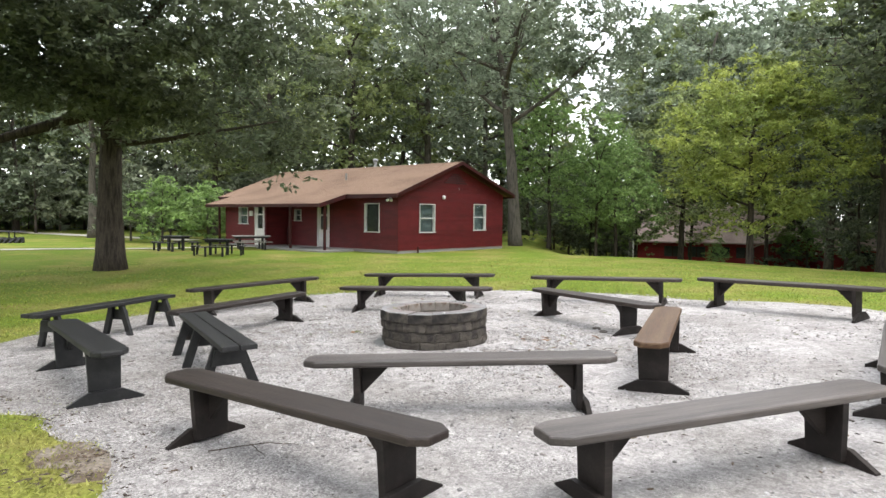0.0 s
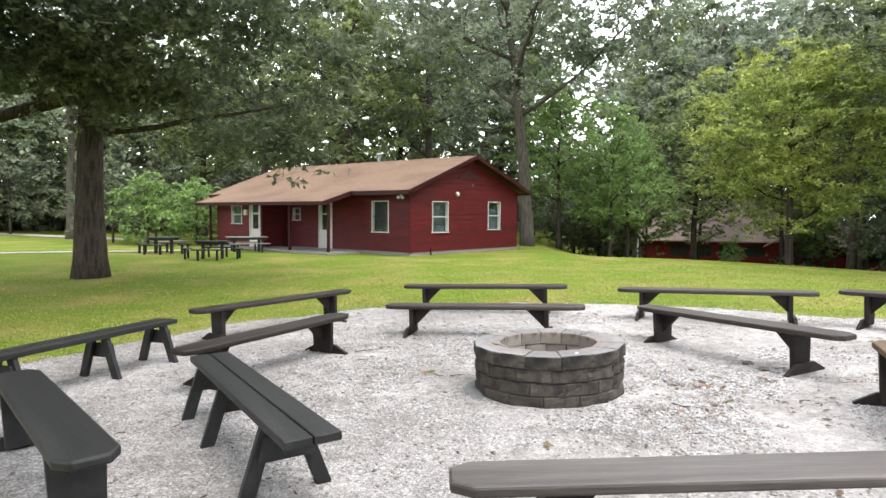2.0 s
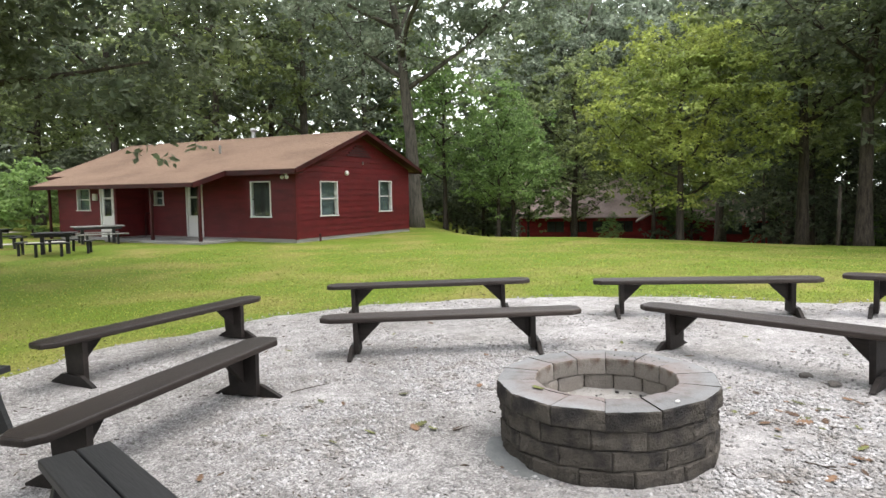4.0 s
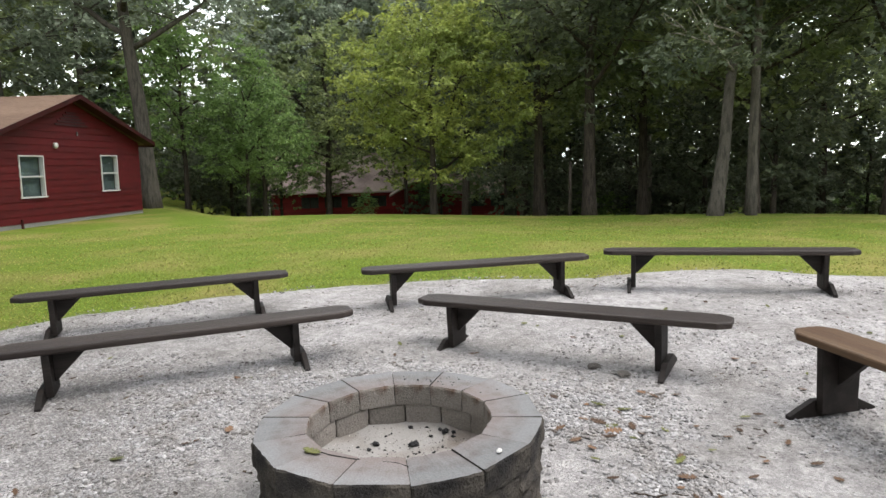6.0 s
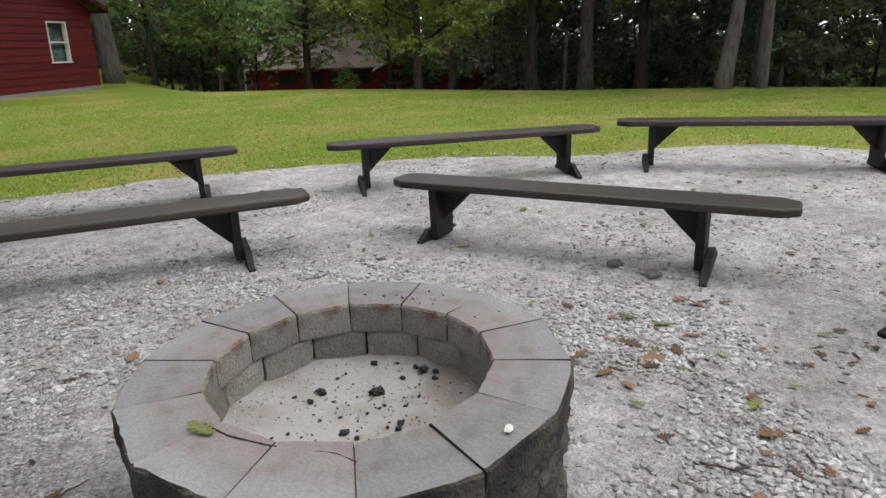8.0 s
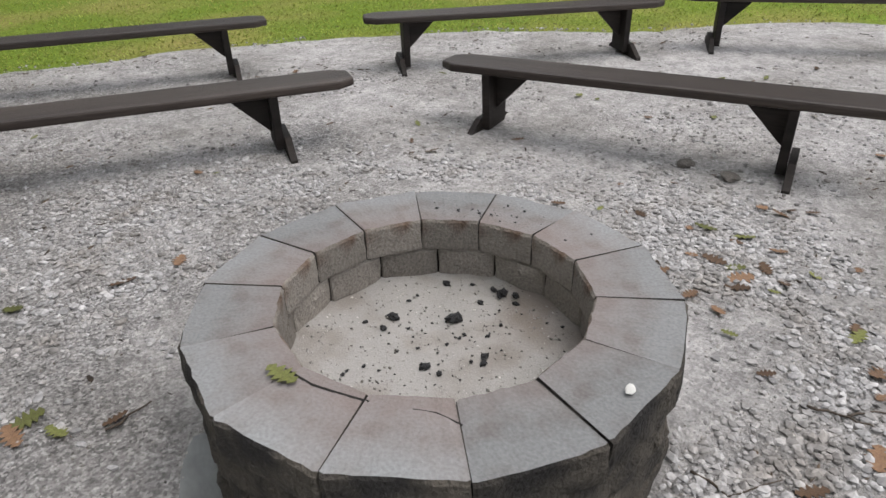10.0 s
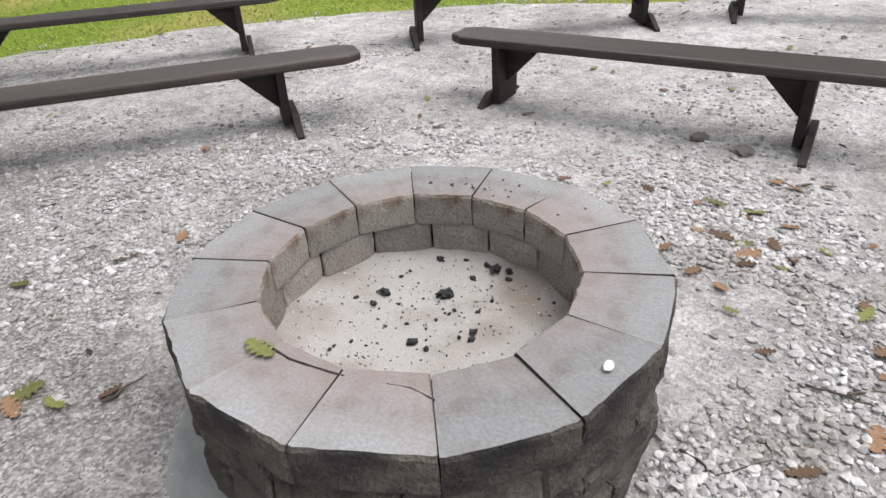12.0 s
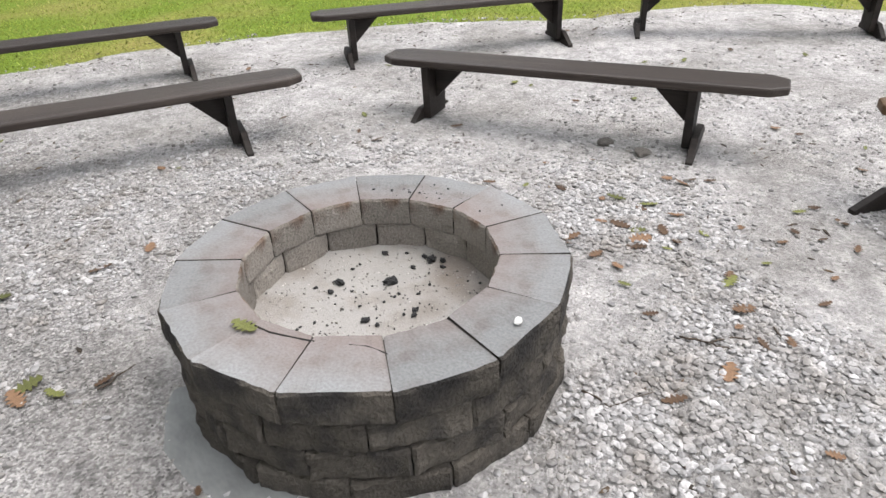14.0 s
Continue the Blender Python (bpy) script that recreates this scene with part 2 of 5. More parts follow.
LEAF_MID = leaf_material("mid_green_leaf", (0.24, 0.35, 0.118), (0.16, 0.25, 0.085), 0.45)
LEAF_DARK = leaf_material("dark_leaf", (0.15, 0.172, 0.105), (0.09, 0.115, 0.074), 0.42)
DRYLEAF = material("dry_oak_leaf", (0.125, 0.072, 0.04), 0.75, 20, 0.55, 60, 0.1, second=(0.075, 0.045, 0.028), per="object")
GREENLEAF = material("fallen_green_leaf", (0.11, 0.12, 0.03), 0.65, 20, 0.35, 60, 0.1, second=(0.075, 0.07, 0.024), per="object")
TWIG = material("dry_twig", (0.072, 0.056, 0.044), 0.9, 20, 0.3, 60, 0.3)
METAL = material("dull_metal", (0.45, 0.45, 0.45), 0.4, 8, 0.1, 40, 0.1, metal=0.8)
BLACKMETAL = material("black_painted_metal", (0.02, 0.02, 0.022), 0.5, 8, 0.2, 40, 0.1)
GREYBOX = material("grey_meter_box", (0.22, 0.22, 0.22), 0.5, 8, 0.1, 40, 0.1)
GLASS = glass_material("window_glass", (0.9, 0.95, 0.94))

# ---- mesh helpers ----


def mesh(name, verts, faces, mat, smooth=False):
    me = bpy.data.meshes.new(name)
    me.from_pydata([tuple(v) for v in verts], [], [tuple(f) for f in faces])
    me.materials.append(mat)
    if smooth:
        me.polygons.foreach_set("use_smooth", [True] * len(me.polygons))
    return me


def thing(name, label, category, m=None, group="", kind=""):
    """An empty at a thing's base, which parents its parts."""
    ob = tagged(new(name), label, category, group, kind)
    ob.empty_display_size = 0.2
    ob.matrix_basis = m or Matrix()
    return ob


def put(name, me, parent=None, m=None, label=""):
    ob = new(name, me)
    ob.parent = parent
    ob.matrix_basis = m or Matrix()
    return tagged(ob, label)


def box_mesh(name, x0, x1, y0, y1, z0, z1, mat, bevel=0.0):
    bm = bmesh.new()
    bmesh.ops.create_cube(bm, size=1)
    for v in bm.verts:
        v.co = ((x0 + x1) / 2 + v.co.x * (x1 - x0), (y0 + y1) / 2 + v.co.y * (y1 - y0), (z0 + z1) / 2 + v.co.z * (z1 - z0))
    if bevel:
        bmesh.ops.bevel(bm, geom=bm.edges[:], offset=bevel, segments=1, affect="EDGES", profile=0.5)
    me = bpy.data.meshes.new(name)
    bm.to_mesh(me)
    bm.free()
    me.materials.append(mat)
    return me


def boxp(name, parent, x0, x1, y0, y1, z0, z1, mat, bevel=0.0, label=""):
    return put(name, box_mesh(name, x0, x1, y0, y1, z0, z1, mat, bevel), parent, None, label)


def prism(name, outline, y0, y1, mat, axis="y", bevel=0.0):
    """An outline in a plane, given depth: axis 'y' takes (x, z), 'x' takes (y, z), 'z' takes (x, y)."""
    bm = bmesh.new()
    spot = {"y": lambda a, b, d: (a, d, b), "x": lambda a, b, d: (d, a, b), "z": lambda a, b, d: (a, b, d)}[axis]
    low = [bm.verts.new(spot(a, b, y0)) for a, b in outline]
    high = [bm.verts.new(spot(a, b, y1)) for a, b in outline]
    bm.faces.new(low)
    bm.faces.new(high[::-1])
    k = len(outline)
    for i in range(k):
        bm.faces.new((low[i], high[i], high[(i + 1) % k], low[(i + 1) % k]))
    bmesh.ops.recalc_face_normals(bm, faces=bm.faces[:])
    if bevel:
        bmesh.ops.bevel(bm, geom=bm.edges[:], offset=bevel, segments=2, affect="EDGES", profile=0.5)
    me = bpy.data.meshes.new(name)
    bm.to_mesh(me)
    bm.free()
    me.materials.append(mat)
    return me


def tube(points, radii, sides=7):
    """Verts and faces of a tapering limb along points."""
    pts = [Vector(p) for p in points]
    verts, faces = [], []
    for i, p in enumerate(pts):
        way = (pts[min(i + 1, len(pts) - 1)] - pts[max(i - 1, 0)]).normalized()
        a = way.orthogonal().normalized() if abs(way.z) < 0.95 else Vector((1, 0, 0))
        a = (a - way * a.dot(way)).normalized()
        if abs(way.z) < 0.95:
            a = way.cross(Vector((0, 0, 1))).normalized()
        b = way.cross(a)
        for k in range(sides):
            q = 2 * math.pi * k / sides
            verts.append(p + (a * math.cos(q) + b * math.sin(q)) * radii[i])
    for i in range(len(pts) - 1):
        for k in range(sides):
            j = (k + 1) % sides
            faces.append((i * sides + k, i * sides + j, (i + 1) * sides + j, (i + 1) * sides + k))
    faces.append(tuple(range(sides))[::-1])
    faces.append(tuple((len(pts) - 1) * sides + k for k in range(sides)))
    return verts, faces


def join(pieces):
    verts, faces = [], []
    for v, f in pieces:
        o = len(verts)
        verts += [tuple(p) for p in v]
        faces += [tuple(i + o for i in q) for q in f]
    return verts, faces


# ---- the ground ----


def smooth01(a, b, v):
    k = max(0.0, min(1.0, (v - a) / (b - a)))
    return k * k * (3 - 2 * k)


def dip(x, y):
    """A shallow hollow worn into the gravel east of the pit."""
    return 0.055 * smooth01(0.8, 1.7, x) * (1 - smooth01(2.8, 3.8, x)) * smooth01(5.0, 6.2, y) * (1 - smooth01(10.0, 11.3, y))


def ground_z(x, y):
    """Height of the ground: the fire circle slopes up to the east, and the lawn rounds over a crest and falls away to the woods."""
    slope = 0.32 * math.tanh(math.tan(radians(1.694)) * x / 0.32) * (1 - smooth01(15, 27, y))
    r = math.hypot(x + 1, y - 7)
    az = math.degrees(math.atan2(x + 1, y - 7))
    side = smooth01(7, 16, az) * (1 - smooth01(120, 160, az))
    bumps = 0.05 * noise.noise((x * 0.09, y * 0.09, 0)) * smooth01(7, 16, r)
    east = 0.24 * smooth01(20, 48, az) * (1 - smooth01(100, 130, az)) * smooth01(8, 17, r)
    return slope + bumps - east - dip(x, y) - 3.0 * side * smooth01(18.3, 52, r)


def gravel_radius(a):
    """Reach of the gravel from (0.2, 8.2), by direction in degrees."""
    knots = [(0, 7.2), (20, 6.6), (45, 5.4), (75, 5.45), (95, 5.75), (120, 5.9), (150, 5.9), (180, 5.85), (200, 5.4), (222, 4.4), (240, 4.35), (254, 5.3), (270, 6.6), (300, 7.2), (330, 7.4), (360, 7.2)]
    a %= 360
    for (a0, r0), (a1, r1) in zip(knots, knots[1:]):
        if a0 <= a <= a1:
            return r0 + (r1 - r0) * smooth01(a0, a1, a)
    return 7.0


def gravel_edge(a):
    q = radians(a)
    return gravel_radius(a) + 0.22 * noise.noise((math.cos(q) * 6, math.sin(q) * 6, 3)) + 0.1 * noise.noise((math.cos(q) * 25, math.sin(q) * 25, 7))


def polar_sheet(name, cx, cy, rings, sectors, height, mat):
    verts, faces = [(cx, cy, height(cx, cy, 0))], []
    for i, ring in enumerate(rings):
        for k in range(sectors):
            a = 360 * k / sectors
            r = ring(a) if callable(ring) else ring
            x, y = cx + r * math.cos(radians(a)), cy + r * math.sin(radians(a))
            verts.append((x, y, height(x, y, i)))
    for k in range(sectors):
        faces.append((0, 1 + k, 1 + (k + 1) % sectors))
    for i in range(len(rings) - 1):
        for k in range(sectors):
            j = (k + 1) % sectors
            a, b = 1 + i * sectors, 1 + (i + 1) * sectors
            faces.append((a + k, b + k, b + j, a + j))
    return mesh(name, verts, faces, mat, True)


rings = [0.5 * i for i in range(1, 30)] + [15 + i for i in range(0, 46)] + [65, 72, 80, 95, 120, 160, 240, 400, 800, 1600]
ground = tagged(put("ground", polar_sheet("ground", 0.2, 8.2, rings, 120, lambda x, y, i: ground_z(x, y), LAWN)), "mown green lawn with dry yellowish patches", "lawn", kind="structure")

GR_STEPS = [0.1 + 0.9 * i / 26 for i in range(27)]


def gravel_z(x, y, edge):
    lift = 0.024 + 0.012 * noise.noise((x * 0.8, y * 0.8, 5)) + 0.006 * noise.noise((x * 3, y * 3, 9))
    return ground_z(x, y) + (lift if not edge else -0.01)


gravel = tagged(put("gravel_circle", polar_sheet("gravel", 0.2, 8.2, [(lambda a, s=s: gravel_edge(a) * s) for s in GR_STEPS], 200, lambda x, y, i: gravel_z(x, y, i == 26), GRAVEL)), "pale grey crushed-stone gravel with sandy patches", "gravel", kind="structure")


SOIL = material("bare_soil", (0.1, 0.078, 0.058), 0.95, 5, 0.4, 40, 0.9, second=(0.2, 0.175, 0.145), mix=(0.42, 0.62), depth=0.015, spec=0.1)
soil = tagged(put("bare_soil", polar_sheet("bare_soil", -2.05, 4.6, [(lambda a, k=k: k * (0.2 + 0.3 * abs(math.cos(radians(a + 32)))) * (1 + 0.25 * noise.noise((math.cos(radians(a)) * 3, math.sin(radians(a)) * 3, 1)))) for k in [0.1 * i for i in range(1, 11)]], 60, lambda x, y, i: ground_z(x, y) + 0.014 - 0.001 * i + 0.012 * noise.noise((x * 3, y * 3, 6)), SOIL)), "bare brown soil where gravel meets grass", "soil", kind="structure")


def strip(name, pts, width, label):
    verts, faces = [], []
    line = []
    for (x0, y0), (x1, y1) in zip(pts, pts[1:]):
        for i in range(12):
            line.append((x0 + (x1 - x0) * i / 12, y0 + (y1 - y0) * i / 12))
    line.append(pts[-1])
    for i, (x, y) in enumerate(line):
        dx, dy = line[min(i + 1, len(line) - 1)][0] - line[max(i - 1, 0)][0], line[min(i + 1, len(line) - 1)][1] - line[max(i - 1, 0)][1]
        d = math.hypot(dx, dy)
        w = width / 2 * (1 + 0.15 * noise.noise((x, y, 0)))
        for s in (-1, 1):
            a, b = x - s * dy / d * w, y + s * dx / d * w
            verts.append((a, b, ground_z(a, b) + 0.03))
    for i in range(len(line) - 1):
        faces.append((2 * i, 2 * i + 1, 2 * i + 3, 2 * i + 2))
    return tagged(put(name, mesh(name, verts, faces, PATHSAND)), label, "path", kind="structure")


strip("path_1", [(-60, 20), (-30, 23.6), (-17.7, 25.6), (-13, 27.6), (-9.5, 30.5)], 0.7, "pale worn footpath across the lawn")
strip("path_2", [(-70, 66), (-38, 51), (-21, 40), (-15, 36)], 1.6, "pale gravel track at the lawn's far edge")

# ---- benches ----


def plank_outline(length, width, clip):
    a, b = length / 2, width / 2
    k = clip * 1.5
    return [(-a, -b + clip), (-a + k, -b), (a - k, -b), (a, -b + clip), (a, b - clip), (a - k, b), (-a + k, b), (-a, b - clip)]


def trestle_bench(length, seat_mat, leg_mat, label, m, height=0.44, insets=(0.34, 0.34)):
    ob = thing("bench", label, "bench", m, "benches round the fire pit")
    put("seat", prism("seat", plank_outline(length, 0.285, 0.062), height - 0.05, height, seat_mat, "z", 0.013), ob)
    for s in (-1, 1):
        x = s * (length / 2 - insets[s > 0])
        leg = prism("leg", [(-0.118, 0.03), (0.118, 0.03), (0.132, height - 0.05), (-0.132, height - 0.05)], x - 0.024, x + 0.024, leg_mat, "x", 0.004)
        put("leg", leg, ob)
        x1, x2 = x - s * 0.024, x - s * 0.25
        brace = prism("brace", [(x1, height - 0.05), (x2, height - 0.05), (x1 - s * 0.015, height - 0.26), (x1, height - 0.27)], -0.022, 0.022, leg_mat, "y", 0.003)
        put("brace", brace, ob)
        foot = prism("foot", [(-0.29, -0.02), (0.29, -0.02), (0.29, 0.018), (0.13, 0.1), (-0.13, 0.1), (-0.29, 0.018)], x + s * 0.026, x + s * 0.066, leg_mat, "x", 0.004)
        put("foot", foot, ob)
    return ob


def sawhorse_bench(length, label, m, stations, height=0.46):
    ob = thing("bench", label, "bench", m, "benches round the fire pit")
    for s in (-1, 1):
        put("seat_plank", prism("seat_plank", [(-length / 2, s * 0.075 - 0.071), (length / 2, s * 0.075 - 0.071), (length / 2, s * 0.075 + 0.071), (-length / 2, s * 0.075 + 0.071)], height - 0.045, height, BLACKWOOD, "z", 0.006), ob)
    for x in stations:
        s = -1 if x < 0 else 1
        for k in (-1, 1):
            leg = prism("leg", [(k * 0.04, height - 0.045), (k * 0.125, height - 0.045), (k * 0.265, -0.01), (k * 0.175, -0.01)], x - 0.022, x + 0.022, BLACKWOOD, "x", 0.004)
            put("leg", leg, ob)
        cross = prism("crosspiece", [(-0.155, 0.2), (0.155, 0.2), (0.125, 0.335), (-0.125, 0.335)], x + s * 0.024, x + s * 0.054, BLACKWOOD, "x", 0.004)
        put("crosspiece", cross, ob)
    return ob


def place(a, b, z=0.0, lean=0.0):
    """A pose on the fire circle's slope, half way from a to b, turned along them; and their distance."""
    d = math.hypot(b[0] - a[0], b[1] - a[1])
    return SITE @ pose((a[0] + b[0]) / 2, (a[1] + b[1]) / 2, z + 0.02, 0, 0, math.degrees(math.atan2(b[1] - a[1], b[0] - a[0]))), d


GREYED = "dark-stained wooden plank bench standing on gravel"
PALER = "dark wooden plank bench with glare-paled seat on gravel"
for a, b, insets, h, seat, leg, text in [
    ((-1.76, 5.10), (0.16, 3.72), (0.40, 0.28), 0.42, SEATWOOD, DARKWOOD, GREYED),
    ((0.65, 3.74), (2.75, 4.60), (0.30, 0.40), 0.42, GLARESEAT, DARKWOOD, PALER),
    ((-0.93, 5.45), (1.40, 5.51), (0.40, 0.29), 0.42, GLARESEAT, DARKWOOD, PALER),
    ((1.77, 5.92), (2.55, 8.01), (0.30, 0.27), 0.47, BROWNWOOD, DARKWOOD, "plank bench with worn brown seat and dark legs on gravel"),
    ((-2.48, 5.57), (-3.97, 7.28), (0.34, 0.34), 0.47, BLACKWOOD, BLACKWOOD, "blackened wooden plank bench on gravel near the lawn"),
    ((-3.25, 8.25), (-2.17, 10.22), (0.34, 0.36), 0.40, SEATWOOD, DARKWOOD, GREYED),
    ((-4.02, 10.5), (-2.47, 12.40), (0.34, 0.34), 0.43, SEATWOOD, DARKWOOD, "dark wooden plank bench at the gravel's edge"),
    ((-1.75, 11.05), (0.66, 10.58), (0.34, 0.46), 0.38, SEATWOOD, DARKWOOD, GREYED),
    ((-1.66, 12.97), (0.77, 12.44), (0.33, 0.33), 0.42, SEATWOOD, DARKWOOD, "dark wooden plank bench at the gravel's edge"),
    ((1.34, 10.62), (2.55, 8.50), (0.32, 0.47), 0.42, SEATWOOD, DARKWOOD, "dark wooden plank bench with stones lying beneath it"),
    ((1.40, 11.98), (3.68, 11.06), (0.32, 0.32), 0.42, SEATWOOD, DARKWOOD, "dark wooden plank bench at the gravel's edge"),
    ((3.95, 11.07), (5.67, 9.22), (0.32, 0.32), 0.44, SEATWOOD, DARKWOOD, "dark wooden plank bench at the gravel's edge"),
    ((5.80, 8.75), (4.62, 7.08), (0.34, 0.34), 0.42, GLARESEAT, DARKWOOD, PALER),
    ((4.40, 6.90), (3.12, 4.92), (0.34, 0.34), 0.42, GLARESEAT, DARKWOOD, PALER),
]:
    m, d = place(a, b, -dip((a[0] + b[0]) / 2, (a[1] + b[1]) / 2))
    trestle_bench(d, seat, leg, text, m, h, insets)
for a, b, stations in [((-1.58, 5.88), (-2.83, 7.88), (-0.7, 0.28, 0.98)), ((-4.72, 7.85), (-4.0, 9.78), (-0.75, 0.16, 0.88))]:
    m, d = place(a, b)
    sawhorse_bench(d, "blackened bench of two planks on sawhorse legs", m, stations, 0.44)

# ---- fire pit ----
PIT = (-0.11, 8.33)
pit = thing("fire_pit", "round fire pit of grey split-face concrete blocks", "fire pit", SITE @ pose(PIT[0], PIT[1], 0, 0, 0, -88.8))
COUNT, OUTER, INNER = 14, 0.617, 0.41


def ring_block(name, r0, r1, half, z0, z1, mat, seed, rough, gap=0.0012):
    """One tapered block of a ring: straight faces, split and uneven outside, worn edges."""
    rnd = random.Random(seed)
    bm = bmesh.new()
    cap = mat == CAPSTONE
    us = [0, 0.035] + [0.035 + 0.93 * i / 9 for i in range(1, 9)] + [0.965, 1]
    vs = [0, 0.09, 0.36, 0.64, 0.91, 1]
    nu, nv = len(us) - 1, len(vs) - 1
    grid = {}
    for side, r in ((0, r0), (1, r1)):
        w = r * math.sin(half)
        d = r * math.cos(half)
        for i, u in enumerate(us):
            for j, v in enumerate(vs):
                rim = i in (0, nu) or j == 0 or (j == nv and not cap)
                lump = 0.5 + 0.8 * noise.noise((u * 3 + seed * 3.1, v * 2, seed * 7.7 + side * 40)) + 0.55 * noise.noise((u * 11 + seed, v * 6, seed * 2.3 + side * 9))
                out = (1 if side else -1) * ((rough if side else rough * 0.4) * lump - ((0.003 if cap else 0.009) * (1 if side else 0.6) if rim else 0.0))
                if cap and j == nv:
                    out -= (1 if side else -1) * (0.004 + 0.003 * rnd.random())
                slip = rnd.uniform(-0.0012, 0.0012) + (gap if i == 0 else -gap if i == nu else 0)
                grid[side, i, j] = bm.verts.new((d + out, -w + 2 * w * u + slip, z0 + (z1 - z0) * v - (rnd.uniform(0.0, 0.003) if j == nv else 0)))
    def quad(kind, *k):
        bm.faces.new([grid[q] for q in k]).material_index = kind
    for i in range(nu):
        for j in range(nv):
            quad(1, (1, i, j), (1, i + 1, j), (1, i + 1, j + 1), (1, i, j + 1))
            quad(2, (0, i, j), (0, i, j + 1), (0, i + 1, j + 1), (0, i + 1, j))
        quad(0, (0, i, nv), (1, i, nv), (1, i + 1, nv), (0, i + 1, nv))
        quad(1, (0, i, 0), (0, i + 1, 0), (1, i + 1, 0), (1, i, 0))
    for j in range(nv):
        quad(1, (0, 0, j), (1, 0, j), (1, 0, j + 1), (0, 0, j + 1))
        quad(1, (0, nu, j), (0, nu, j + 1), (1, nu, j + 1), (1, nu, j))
    bmesh.ops.recalc_face_normals(bm, faces=bm.faces[:])
    me = bpy.data.meshes.new(name)
    bm.to_mesh(me)
    bm.free()
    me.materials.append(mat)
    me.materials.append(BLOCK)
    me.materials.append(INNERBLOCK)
    return me


STEP = 2 * math.pi / COUNT
HALF = STEP / 2 - 0.0012
for level, (z0, z1) in enumerate([(0.0, 0.103), (0.105, 0.208), (0.21, 0.313), (0.315, 0.42)]):
    top = level == 3
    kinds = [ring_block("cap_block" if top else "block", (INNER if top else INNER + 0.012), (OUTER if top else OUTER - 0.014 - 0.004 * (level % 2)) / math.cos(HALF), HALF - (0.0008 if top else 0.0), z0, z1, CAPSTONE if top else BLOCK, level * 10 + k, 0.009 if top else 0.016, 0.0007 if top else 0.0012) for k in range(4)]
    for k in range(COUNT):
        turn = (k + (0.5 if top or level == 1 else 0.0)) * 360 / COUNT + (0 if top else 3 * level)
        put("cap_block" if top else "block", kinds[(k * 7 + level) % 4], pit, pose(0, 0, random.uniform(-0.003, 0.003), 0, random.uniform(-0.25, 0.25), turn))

DIRT = material("joint_dirt", (0.05, 0.044, 0.038), 0.95, 30, 0.3, 90, 0.4)
joint = box_mesh("joint_dirt", INNER + 0.012, OUTER - 0.02, -0.004, 0.004, 0.34, 0.414, DIRT)
for k in range(COUNT):
    put("joint_dirt", joint, pit, pose(0, 0, 0, 0, 0, k * 360 / COUNT + random.uniform(-0.1, 0.1)))


def ash_z(x, y):
    return 0.2 + 0.012 * noise.noise((x * 6, y * 6, 1)) + 0.006 * noise.noise((x * 20, y * 20, 1)) + 0.02 * min(1, math.hypot(x, y) / 0.42) ** 3


put("ash_bed", polar_sheet("ash_bed", 0, 0, [0.025 * i for i in range(1, 18)], 48, lambda x, y, i: ash_z(x, y), ASH), pit, None, "grey ash and sand filling")


def apron_z(x, y, i):
    return 0.055 - 0.011 * i + 0.006 * noise.noise((x * 5, y * 5, 3))


MORTAR = material("smooth_mortar", (0.17, 0.175, 0.17), 0.8, 4, 0.1, 30, 0.2, second=(0.13, 0.133, 0.13), depth=0.004)
put("mortar_apron", polar_sheet("mortar_apron", 0.0, 0.0, [0.1 * i for i in range(1, 6)], 24, apron_z, MORTAR), pit, pit.matrix_basis.inverted() @ SITE @ pose(-0.67, 8.28, 0, 0, 0, 96) @ Matrix.Diagonal((0.82, 0.4, 1, 1)), "smooth grey mortar apron at the foot")
CRACK = material("dark_crack", (0.03, 0.028, 0.026), 0.95, 30, 0.2, 90, 0.2)
for line in ([(-0.545, 8.24), (-0.515, 8.16), (-0.475, 8.1), (-0.435, 8.045)], [(-0.37, 7.975), (-0.335, 7.94), (-0.31, 7.885)]):
    put("crack", mesh("crack", *tube([(x, y, 0.4205) for x, y in line], [0.0035] * len(line), 4), CRACK), pit, pit.matrix_basis.inverted() @ SITE)


def lump_mesh(name, mat, seed, flat=0.6, sub=1, jag=0.0):
    bm = bmesh.new()
    bmesh.ops.create_icosphere(bm, subdivisions=sub, radius=1)
    for v in bm.verts:
        v.co *= 1 + 0.35 * noise.noise(v.co * 1.3 + Vector((seed * 5.3, 0, 0)))
        v.co *= 1 + jag * noise.noise(v.co * 3.1 + Vector((0, seed * 3.7, 1)))
        v.co.z *= flat
    me = bpy.data.meshes.new(name)
    bm.to_mesh(me)
    bm.free()
    me.materials.append(mat)
    return me


def site_point(x, y, z=0.0):
    return SITE @ Vector((x, y, z))


